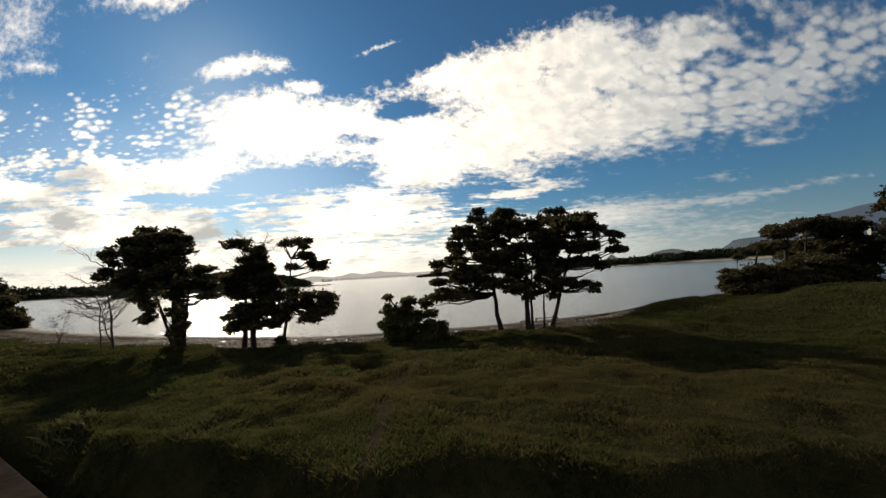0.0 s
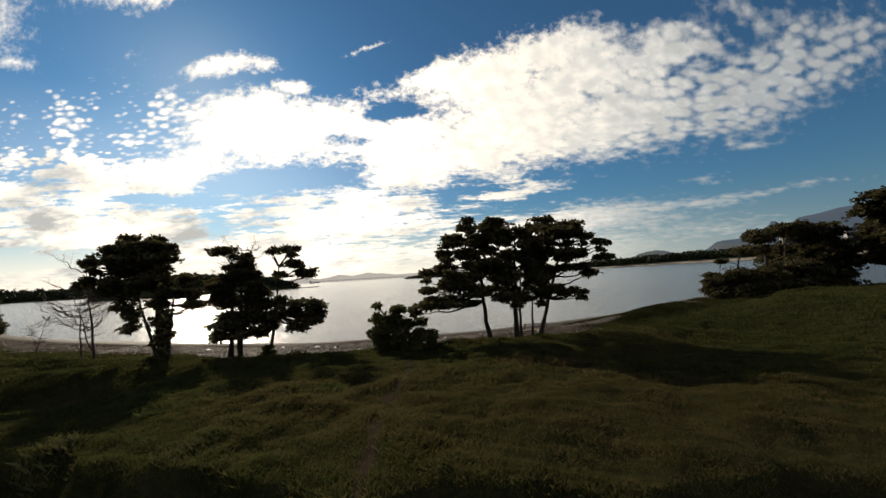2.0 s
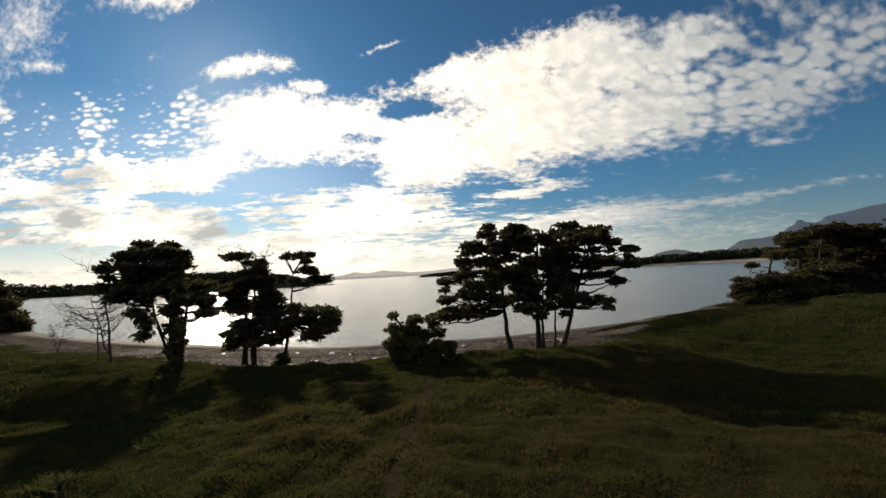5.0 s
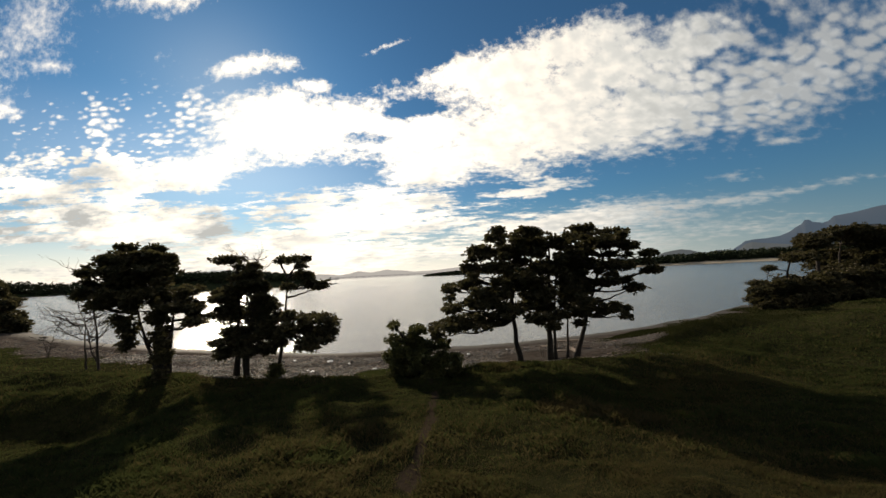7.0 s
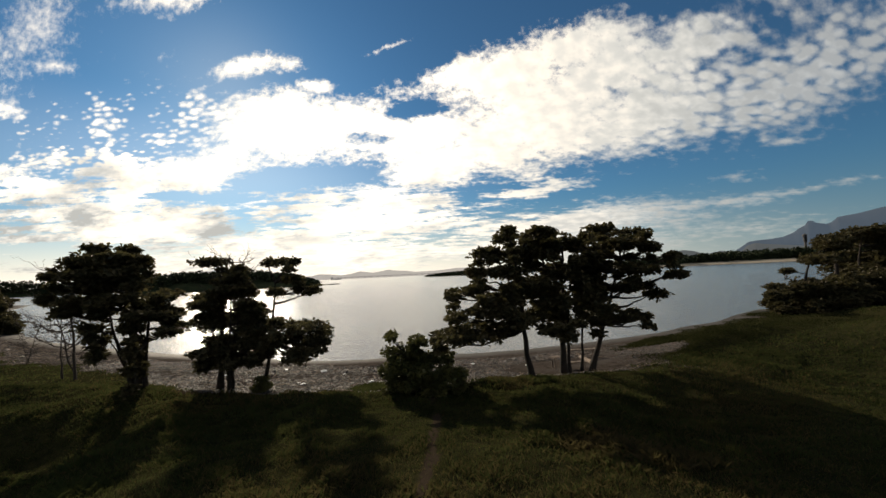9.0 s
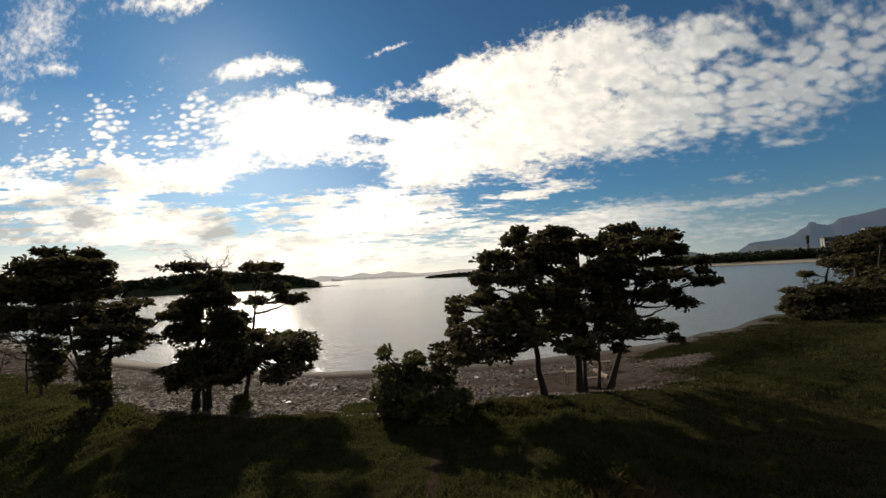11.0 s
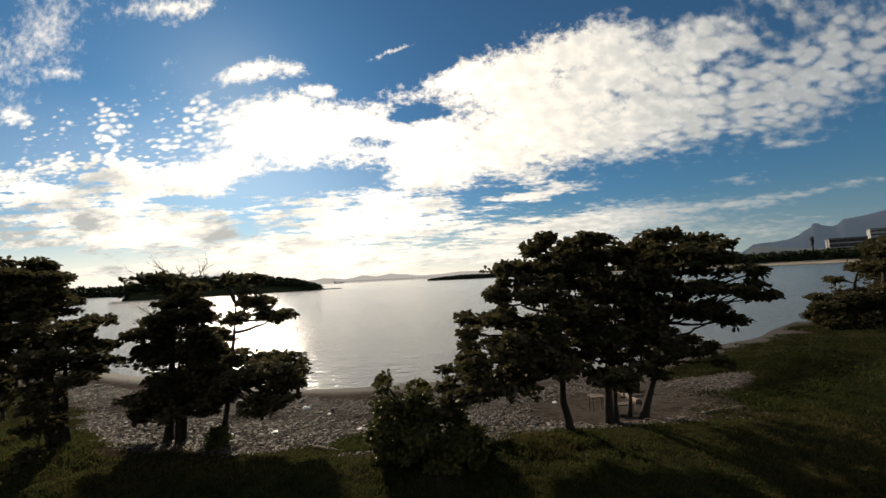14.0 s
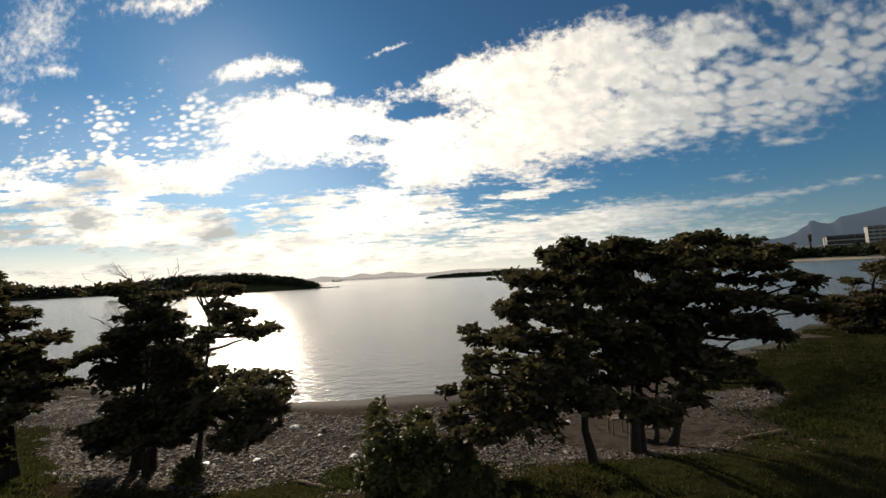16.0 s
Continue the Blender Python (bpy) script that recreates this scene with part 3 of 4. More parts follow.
PADS_A = [(-1.15, 4.94, 0.47, 0.19), (-0.09, 4.92, 0.46, 0.17), (0.5, 4.54, 0.38, 0.14), (-0.45, 4.59, 0.95, 0.29), (-1.83, 4.39, 0.95, 0.25), (-2.68, 4.15, 0.34, 0.21), (-1.3, 4.12, 1.06, 0.25), (0.07, 4.05, 0.84, 0.29), (-0.67, 3.67, 1.26, 0.21), (-1.62, 3.31, 1.05, 0.25), (-2.78, 3.37, 0.38, 0.25), (-2.04, 2.92, 0.63, 0.21)]
PADS_A_LOW = [(-0.14, 3.34, 1.05, 0.25), (1.12, 3.38, 0.62, 0.18), (0.49, 2.9, 0.83, 0.24), (1.32, 2.76, 0.62, 0.2), (-0.88, 2.87, 0.42, 0.16), (0.06, 2.42, 0.52, 0.28), (1.42, 2.31, 0.52, 0.16), (-1.4, 2.28, 0.42, 0.12), (0.2, 1.81, 0.36, 0.3), (0.3, 1.2, 0.36, 0.3), (0.12, 0.8, 0.32, 0.3), (-1.09, 1.46, 0.16, 0.12), (-0.98, 1.96, 0.14, 0.12)]
PADS_B = [(-0.57, 4.7, 0.8, 0.2), (0.33, 4.43, 0.41, 0.2), (-0.09, 4.01, 0.79, 0.27), (-0.14, 3.52, 1.02, 0.27), (-0.94, 3.16, 0.79, 0.35), (0.75, 2.86, 0.67, 0.4), (-0.38, 2.47, 1.35, 0.44), (0.74, 2.31, 0.89, 0.44), (-0.4, 1.7, 1.12, 0.39), (0.95, 1.75, 0.89, 0.44), (-0.97, 0.97, 0.36, 0.44), (-0.07, 1.15, 0.89, 0.26), (0.93, 1.1, 0.56, 0.22), (1.39, 1.41, 0.45, 0.26)]
PADS_B2 = [(0.82, 4.46, 0.62, 0.08), (0.05, 4.5, 0.25, 0.07), (1.03, 3.84, 0.55, 0.15), (1.46, 3.49, 0.57, 0.17), (0.35, 3.44, 0.31, 0.13), (1.31, 2.2, 0.98, 0.19), (2.08, 2.05, 0.31, 0.13), (0.75, 1.79, 0.66, 0.21), (1.73, 1.64, 0.76, 0.19), (1.07, 1.24, 0.55, 0.17), (0.33, 2.35, 0.31, 0.22), (0.2, 1.82, 0.44, 0.21)]
PADS_C = [(-0, 1.65, 0.42, 0.19), (-0.8, 1.8, 0.19, 0.09), (-0.5, 1.17, 0.72, 0.3), (-0.99, 0.81, 0.34, 0.3), (0.16, 1.04, 0.57, 0.34), (0.82, 1.11, 0.34, 0.11), (-0.44, 0.51, 0.76, 0.3), (0.9, 0.64, 0.68, 0.19), (1.16, 0.35, 0.34, 0.19), (0.5, 0.28, 0.56, 0.19)]
PADS_D = [(-0.5, 4.83, 0.56, 0.14), (0.51, 4.83, 0.8, 0.2), (-1.13, 4.35, 0.7, 0.18), (-0.03, 4.3, 0.8, 0.28), (-1.46, 3.77, 0.5, 0.2), (-0.56, 3.76, 0.8, 0.24), (0.21, 3.28, 0.79, 0.32), (-2.3, 3.11, 0.44, 0.12), (-1.49, 3.21, 0.7, 0.18), (-0.81, 2.83, 0.99, 0.24), (-2.24, 2.4, 0.48, 0.12), (-1.24, 2.36, 0.99, 0.24), (-0.15, 2.3, 0.79, 0.28), (-2.77, 1.74, 0.32, 0.24), (-2.17, 1.84, 0.6, 0.24), (-1.27, 1.86, 0.89, 0.2)]
PADS_E = [(-0.36, 4.68, 0.75, 0.39), (-0.21, 3.8, 0.86, 0.43), (-0.37, 2.94, 0.86, 0.43), (-0.31, 2.18, 0.75, 0.38), (0.3, 1.79, 0.64, 0.13)]
PADS_F = [(0.31, 5.29, 0.79, 0.21), (1.54, 5.22, 0.78, 0.23), (0.84, 4.75, 1.12, 0.27), (2.18, 4.68, 0.62, 0.23), (2.93, 4.35, 0.4, 0.14), (0.34, 4.1, 0.89, 0.27), (1.67, 3.91, 0.89, 0.27), (2.98, 3.64, 0.53, 0.16), (0.05, 3.21, 0.89, 0.31), (1.28, 3.26, 0.89, 0.2), (2.15, 2.99, 0.66, 0.18), (0.21, 2.41, 0.78, 0.22), (1.2, 2.25, 0.66, 0.2), (1.85, 2.04, 0.31, 0.13), (-0.04, 1.98, 0.4, 0.18)]
PADS_G = [(1.2, 3.13, 0.55, 0.19), (0.3, 1.86, 1.27, 0.33), (0.38, 0.46, 1.36, 0.83), (2.79, 1.74, 1.58, 0.83), (3.94, 4.01, 1.81, 0.65), (4.99, 5.37, 1.81, 0.66), (3.54, 0.31, 2.69, 1.15)]
PADS_G2 = [(3.07, 6.15, 2.49, 0.58), (5.8, 5.71, 2.75, 1.03), (2.75, 3.29, 3.85, 1.71), (6.6, 3.09, 3.28, 2.28), (4.49, -0.78, 4.36, 1.41)]
PADS_H = [(0.58, 5.76, 1.72, 0.95), (-1.5, 6.54, 2.75, 1.36), (1.98, 4.34, 2.05, 1.01), (-0.05, 3.1, 2.74, 1.68), (3.04, 2.94, 1.64, 0.94), (4.08, 1.55, 0.68, 0.93)]
ALMOND = "tropical almond tree with flat dark green leaf tiers"
tree("almond_tree", "tropical almond tree with flat tiers and a vine-clad trunk", (-10.6, 17.3, 0.9), PADS_A + PADS_A_LOW, [(-0.5, 1.0, 0.1, 0, 4.3, 0.16), (-0.7, 1.0, -1.2, 0.3, 3.6, 0.07), (-0.3, 1.0, 0.9, -0.2, 3.2, 0.08), (-0.6, 0.9, -0.7, 0, 2.0, 0.05)], 2.4, 11, leaf_mat)
tree("almond_tree", "dense bushy almond tree with foliage hanging low", (-8.3, 19.1, 0.66), [(x, z, w, h * (0.55 if z > 3.6 else 0.85)) for x, z, w, h in PADS_B] + [(0.55, 3.5, 0.6, 0.3), (0.8, 3.0, 0.55, 0.35), (0.3, 3.95, 0.5, 0.22), (-0.6, 2.9, 0.6, 0.3)], [(-0.55, 0.2, -0.2, 0, 4.0, 0.11), (-0.15, 0.2, -0.1, 0.3, 3.2, 0.10)], 2.0, 12, leaf_mat)
tree("almond_tree", "slender almond tree with few tiers on a thin stem", (-6.6, 18.4, 0.75), PADS_B2, [(-0.38, 0.5, 0.35, 0, 3.75, 0.075)], 1.9, 13, leaf_mat)
tree("almond_tree", "tropical almond tree with flat tiers over a bare trunk", (2.3, 17.4, 0.8), PADS_D, [(0.23, 0.87, -0.1, 0.1, 4.4, 0.10)], 3.2, 14, leaf_mat)
tree("almond_tree", "dense upright almond tree with a forked trunk", (3.8, 18.6, 0.65), PADS_E + [(0.6, 4.0, 0.45, 0.32), (0.65, 3.2, 0.45, 0.32), (0.6, 2.5, 0.45, 0.3), (-1.0, 4.8, 0.5, 0.2), (-1.0, 4.0, 0.45, 0.25), (-1.0, 3.2, 0.5, 0.25), (-0.9, 2.5, 0.45, 0.2)], [(0.02, 0.47, 0.1, 0, 4.6, 0.12), (0.2, 0.5, 0.4, 0.4, 3.4, 0.07), (0.85, 1.2, 0.9, 0.8, 2.6, 0.06)], 3.2, 15, leaf_mat)
tree("almond_tree", "wide almond tree with flat tiers on a leaning trunk", (5.12, 19.3, 0.5), PADS_F + [(-0.75, 4.95, 0.5, 0.2), (-0.45, 4.75, 0.5, 0.25), (-0.4, 3.7, 0.5, 0.3), (-0.35, 2.8, 0.5, 0.3), (0.0, 3.9, 0.5, 0.3), (0.1, 3.0, 0.5, 0.3), (0.1, 2.2, 0.45, 0.25), (-0.05, 4.5, 0.4, 0.2)], [(-0.2, 0.25, 1.3, 0, 4.7, 0.10)], 3.2, 16, leaf_mat)
tree("shrub", "low rounded green shrub growing at the edge of the beach", (-1.1, 16.7, 0.95), PADS_C, [(0, 0, -0.2, 0, 1.1, 0.05), (0.2, 0.1, 0.7, 0, 0.9, 0.04), (-0.1, 0, -0.5, 0.1, 0.7, 0.04)], 1.1, 17, shrub_mat, 0.125, 760, fork=0.3, category="shrub")
tree("shrub", "small dark shrub at the foot of a slender tree", (-6.85, 18.55, 0.62), [(0, 0.55, 0.3, 0.14), (0.1, 0.32, 0.4, 0.18), (-0.15, 0.2, 0.3, 0.15)], [(0, 0, 0, 0, 0.5, 0.02)], 0.5, 25, shrub_mat, 0.1, 600, fork=0.1, category="shrub")
tree("broadleaf_tree", "dark spreading tree with a leafy side shoot", (25.0, 36.5, 0.4), PADS_G, [(0.6, 0, 1.0, 0, 2.9, 0.05), (2.4, 0.8, 3.4, 0.4, 4.0, 0.16)], 4.0, 18, leaf_mat, 0.24, 300)
tree("broadleaf_tree", "dark dense tree standing on the grassy shore", (33.6, 40.6, 0.4), PADS_G2, [(0, 0, 0.3, 0, 5.2, 0.25), (2, 0.5, 2.5, 0, 4.8, 0.2)], 5.0, 19, leaf_mat, 0.33, 150)
tree("broadleaf_tree", "dark tree leaning out over the water", (-54.6, 47.2, -0.9), PADS_H + [(0.5, 1.6, 3.0, 0.9), (2.6, 1.8, 2.2, 0.9)], [(-1, 0, -0.5, 0, 6.0, 0.3), (0.8, 0, 2.4, 0, 4.0, 0.2)], 5.0, 20, leaf_mat, 0.42, 80)


tree("broadleaf_tree", "tall dark tree at the edge of the meadow", (41.5, 36.0, 1.2), [(0, 7.2, 2.2, 0.9), (-0.6, 6.2, 2.6, 1.0), (0.6, 5.0, 3.0, 1.2), (0, 3.6, 3.2, 1.2), (0.3, 2.2, 2.8, 1.2)], [(0, 0, 0.2, 0, 6.8, 0.25)], 3.5, 21, leaf_mat, 0.32, 150)
for n, (x, y, w) in enumerate([(27.0, 36.2, 1.5), (30.0, 37.4, 2.6), (34.0, 38.6, 3.0), (38.5, 39.5, 3.2), (29.0, 35.0, 1.8)]):
    tree("bush", "dark leafy bush under the trees on the shore", (x, y, float(ground_z(x, y))), [(0, 0.75, w, 0.8), (-0.4 * w, 1.3, 0.7 * w, 0.7), (0.4 * w, 1.6, 0.7 * w, 0.7)], [(0, 0, 0, 0, 1.2, 0.06), (0.3, 0.1, 0.5, 0, 1.4, 0.05)], 2.4, 400 + n, leaf_mat, 0.25, 190, fork=0.4, category="bush")


def bare_tree(name, label, base, stems, seed, spread=1.0):
    """Leafless forking stems. stems: foot x, foot y, top x, top y, top z, radius."""
    rng = np.random.default_rng(seed)
    bx, by = base
    gz = float(ground_z(bx, by))
    top = new(name)
    top.location = (bx, by, gz)
    tagged(top, label, "tree")
    for fx, fy, tx, ty, tz, r in stems:
        pts = bend((fx, fy, -0.1), (tx, ty, tz), rng, 0.02, 10, 0.018)
        v, f = tube(pts, r * (1 - 0.8 * np.linspace(0, 1, 10)), 7)
        make("trunk", v, f, bark_mat, top, True)
        for k in range(14):
            p = pts[rng.integers(3, 10)]
            az, n = rng.uniform(0, 2 * np.pi), rng.uniform(0.5, 1.3) * spread
            q = p + np.array((np.cos(az) * n, 0.6 * np.sin(az) * n, rng.uniform(0.1, 0.6) * n))
            line = bend(p, q, rng, -0.08, 8, 0.05)
            vs, fs, c = [], [], 0
            v, f = tube(line, np.linspace(0.022, 0.006, 8) * (0.6 + 0.4 * spread), 5)
            vs.append(v), fs.append(f)
            c = len(v)
            for m in range(6):
                a = line[rng.integers(2, 8)]
                e = a + (q - p) * rng.uniform(0.2, 0.45) + rng.normal(0, 0.14 * n, 3) + (0, 0, 0.12 * n)
                v, f = tube(bend(a, e, rng, 0, 5, 0.12), np.linspace(0.009, 0.003, 5), 4)
                vs.append(v), fs.append(f + c)
                c += len(v)
            make("limb", np.concatenate(vs), np.concatenate(fs), bark_mat, top, True)
    return top


bare_tree("bare_tree", "leafless thin tree with two slanting stems", (-16.9, 21.6), [(0.1, 0, -0.5, 0.2, 4.3, 0.065), (-0.6, 0.1, -0.8, 0.2, 3.0, 0.045), (0.05, 0, -1.1, 0, 3.8, 0.04)], 31, 1.7)
bare_tree("bare_sapling", "small leafless sapling on the beach", (-24.4, 26.2), [(0, 0, 0.5, 0.1, 1.9, 0.03), (0.05, 0, -0.3, 0, 1.6, 0.025)], 32, 0.6)
bare_tree("bare_tree", "leafless branches reaching above the almond tree crowns", (-8.3, 18.9), [(0, 0, 0.35, -0.2, 4.7, 0.05), (0.1, 0, 0.75, -0.3, 4.6, 0.04), (0, 0.1, -0.35, 0.1, 4.4, 0.03)], 33, 0.8)


# ---- far shores ----
EYE = np.array((0.0, 4.0, 5.0))


def at_bearing(az, dist, z=0.0):
    return np.array((EYE[0] + dist * math.sin(radians(az)), EYE[1] + dist * math.cos(radians(az)), z))


def ridge(name, label, profile, dist, depth, mat, rough=0.06, seed=1, kind="structure", base=-2.0, step=0.25, rows=9):
    """A long hill. profile: bearing and height angle in degrees, seen from the flight's middle."""
    rng = np.random.default_rng(seed)
    azs = np.arange(profile[0][0], profile[-1][0] + step / 2, step)
    els = np.interp(azs, [p[0] for p in profile], [p[1] for p in profile])
    top = EYE[2] + dist * np.tan(np.radians(els))
    ends = np.minimum(1, np.minimum(azs - azs[0], azs[-1] - azs) / (3 * step))
    v = []
    for k in range(rows):
        w = k / (rows - 1)
        rise = math.sin(math.pi * w) ** 0.7
        jag = rng.normal(0, rough, len(azs)) * (top - base) * rise
        d = dist + depth * (w - 0.5) * (0.3 + 0.7 * ends)
        z = base + (top - base) * rise * np.clip(ends + 0.15, 0, 1) + jag
        v.append(np.stack([EYE[0] + d * np.sin(np.radians(azs)), EYE[1] + d * np.cos(np.radians(azs)), z], 1))
    n = len(azs)
    i = (np.arange(rows - 1)[:, None] * n + np.arange(n - 1)).ravel()
    ob = make(name, np.concatenate(v), np.stack([i, i + 1, i + 1 + n, i + n], 1), mat, smooth=True)
    return tagged(ob, label, name.split("_")[0], kind=kind)


def woods(name, label, spots, mat, seed, card=1.1):
    """Far trees: crowns of leaf cards on short trunks. spots: place of the foot, height, width."""
    rng = np.random.default_rng(seed)
    vs, fs, c = [], [], 0
    for foot, h, w in spots:
        n = 48
        q = rng.normal(0, 1, (n, 3))
        q /= np.linalg.norm(q, axis=1)[:, None]
        p = np.array(foot) + (0, 0, 0.58 * h) + q * (rng.uniform(0.3, 1, n) ** 0.5)[:, None] * (0.5 * w, 0.5 * w, 0.42 * h)
        v, f = leaves(p, q, rng, card * 1.15, 2, 0.2, True)
        vs.append(v), fs.append(f + c)
        c += len(v)
    ob = make(name, np.concatenate(vs), np.concatenate(fs), mat)
    return tagged(ob, label, "woods", kind="stuff")


hill_mat = material("wooded_hill", (0.018, 0.026, 0.014), (0.035, 0.042, 0.022), 0.05, 0.95, 0.5, 0.3, spec=0.0, bump_dist=1.0)
shore_mat = material("far_sand", (0.22, 0.19, 0.145), (0.32, 0.28, 0.22), 0.05, 0.9, 0.3, 0.5, spec=0.0)


def haze_glow_material(name, colour, glow):
    """Far things: haze painted in as a glowing tone on a near-black base."""
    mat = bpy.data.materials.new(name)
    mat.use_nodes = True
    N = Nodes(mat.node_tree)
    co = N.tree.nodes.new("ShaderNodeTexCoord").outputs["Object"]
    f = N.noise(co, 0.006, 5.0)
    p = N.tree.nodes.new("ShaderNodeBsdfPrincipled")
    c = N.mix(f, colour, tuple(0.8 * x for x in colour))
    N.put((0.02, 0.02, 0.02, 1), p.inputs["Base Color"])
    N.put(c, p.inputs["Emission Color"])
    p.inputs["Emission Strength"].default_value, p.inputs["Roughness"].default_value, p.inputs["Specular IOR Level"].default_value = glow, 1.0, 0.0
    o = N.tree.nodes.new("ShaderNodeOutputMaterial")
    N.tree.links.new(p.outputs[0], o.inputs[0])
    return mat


# Haze colours as emission; none of these surfaces is a lamp.
mount_mat = haze_glow_material("far_mountain_haze_glow", (0.055, 0.082, 0.122), 1.0)
hazy_mat = haze_glow_material("pale_hill_haze_glow", (0.40, 0.40, 0.41), 1.0)
mid_mat = haze_glow_material("near_haze_glow", (0.075, 0.09, 0.105), 1.0)
bridge_mat = haze_glow_material("bridge_haze_glow", (0.21, 0.21, 0.22), 1.0)

ridge("backdrop_mountain", "mountain range with a sharp peak, blue haze painted in", [(34.9, 1.0), (35.86, 1.62), (36.36, 2.04), (37.1, 2.15), (38.4, 2.2), (39.5, 2.35), (40.4, 2.75), (40.8, 3.12), (41.35, 3.42), (41.57, 3.84), (41.95, 3.84), (42.16, 3.6), (43.0, 3.36), (43.42, 3.52), (43.87, 3.97), (45.5, 4.18), (46.9, 4.5), (50, 4.8), (56, 3.0)], 4200, 500, mount_mat, 0.002, 41, step=0.1)
ridge("backdrop_hill", "hills and a steep dome-shaped rock, blue haze painted in", [(20.87, 0.20), (22.07, 0.76), (22.52, 1.12), (22.83, 1.41), (23.16, 1.15), (23.69, 0.74), (24.66, 0.60), (25.96, 0.74), (26.97, 0.74), (27.79, 1.21), (28.72, 1.43), (29.93, 1.56), (30.85, 1.41), (32.32, 0.87), (33.63, 1.19), (35.20, 1.00), (35.70, 1.03), (36.30, 1.65), (36.96, 1.86), (38.21, 1.63), (41.21, 1.20), (47.21, 1.00)], 2600, 300, mid_mat, 0.004, 42, step=0.12)
ridge("backdrop_hill", "far hills beyond the bridge, pale haze painted in", [(-24, 0.4), (-21, 0.55), (-19.9, 0.75), (-18.6, 0.68), (-17, 0.5), (-15.6, 0.62), (-14.4, 0.92), (-13.6, 0.85), (-12.5, 0.66), (-11.4, 0.8), (-10.3, 1.0), (-9.2, 0.82), (-8, 0.76), (-6.2, 0.5), (-3, 0.55), (0, 0.8), (4, 0.7), (10, 0.5), (16, 0.6), (22, 0.4)], 4350, 200, hazy_mat, 0.006, 43, step=0.15)
ridge("island_ground", "low wooded island rising from the bay", [(-42, 0.1), (-40.3, 0.35), (-36, 0.75), (-30, 0.7), (-27, 0.6), (-23, 0.1), (-21, -0.5), (-19.6, -0.8)], 345, 60, hill_mat, 0.03, 44)
ridge("shore_ground", "low far shore on the bay", [(-62, 0.3), (-55, 0.3), (-46, 0.2), (-38, 0.1), (-33, 0.05)], 900, 120, hill_mat, 0.03, 45)
ridge("islet_ground", "low dark islet in the bay", [(-5.2, -0.3), (-3.5, -0.12), (0.5, 0.0), (3.8, 0.0), (7, 0.12), (9.5, 0.0), (12, -0.25)], 800, 70, hill_mat, 0.03, 46)
ridge("shore_ground", "long low far shore with a narrow beach", [(16, -0.33), (20, -0.2), (26, -0.1), (35, 0.0), (42, 0.0), (50, 0.0), (60, 0.0)], 690, 125, shore_mat, 0.02, 47)

rng = np.random.default_rng(5)
spots = []
for az in np.arange(-42.5, -20.2, 0.12):
    for d in (335, 350):
        el = np.interp(az, (-42, -40.3, -36, -30, -27, -23, -21, -20), (0.8, 1.1, 1.62, 1.55, 1.4, 0.75, 0.1, -0.5)) - 0.1
        h = max(2.5, (EYE[2] + d * math.tan(radians(el))) * rng.uniform(0.85, 1.04))
        spots.append((at_bearing(az + rng.normal(0, 0.1), d + rng.normal(0, 6), h * 0.25), h * 0.78, rng.uniform(4, 7)))
woods("woods", "dense dark trees covering the island", spots, far_leaf_mat, 51, 1.5)
spots = []
for az in np.arange(-60, -38, 0.14):
    h = (EYE[2] + 870 * math.tan(radians(np.interp(az, (-60, -51, -46, -38), (1.4, 1.25, 0.85, 0.5))))) * rng.uniform(0.75, 1.05)
    spots.append((at_bearing(az, 865 + rng.normal(0, 10), 0.5), h, rng.uniform(9, 15)))
woods("woods", "dark tree belt along the far shore", spots, far_leaf_mat, 52, 3.2)
spots = []
for az in np.arange(-4.6, 12, 0.1):
    h = max(1.5, (EYE[2] + 790 * math.tan(radians(np.interp(az, (-4.6, -3, 0.5, 3.8, 7, 9.5, 12), (-0.25, 0.0, 0.2, 0.15, 0.4, 0.25, -0.1))))) * rng.uniform(0.8, 1.05))
    spots.append((at_bearing(az, 780 + rng.normal(0, 10), 0.3), h, rng.uniform(5, 9)))
woods("woods", "dark scrub and trees on the islet", spots, far_leaf_mat, 53, 2.2)
spots = []
for az in np.arange(17, 58, 0.10):
    for d in (672, 700):
        h = (EYE[2] + 680 * math.tan(radians(np.interp(az, (17, 22, 28, 35, 40, 45, 58), (0.05, 0.45, 0.72, 0.95, 0.9, 1.05, 1.3))))) * rng.uniform(0.6, 1.05)
        spots.append((at_bearing(az + rng.normal(0, 0.05), d + rng.normal(0, 8), 0.6), h, rng.uniform(6, 11)))
woods("woods", "dark tree belt behind the far beach", spots, far_leaf_mat, 54, 2.6)


def box(cx, cy, cz, sx, sy, sz):
    v = [(cx + a * sx / 2, cy + b * sy / 2, cz + c * sz / 2) for a in (-1, 1) for b in (-1, 1) for c in (-1, 1)]
    return v, [(0, 1, 3, 2), (4, 6, 7, 5), (0, 4, 5, 1), (2, 3, 7, 6), (0, 2, 6, 4), (1, 5, 7, 3)]


def boxes(name, rows, mat, parent=None, label="", bevel=0.0):
    bm = bmesh.new()
    for row in rows:
        v, f = box(*row)
        vs = [bm.verts.new(p) for p in v]
        for face in f:
            bm.faces.new([vs[k] for k in face])
    if bevel:
        bmesh.ops.bevel(bm, geom=bm.edges[:], offset=bevel, segments=1, affect="EDGES")
    bmesh.ops.recalc_face_normals(bm, faces=bm.faces[:])
    me = bpy.data.meshes.new(name)
    bm.to_mesh(me)
    bm.free()
    me.materials.append(mat)
    ob = new(name, me)
    if parent is not None:
        ob.parent = parent
    return tagged(ob, label) if label else ob


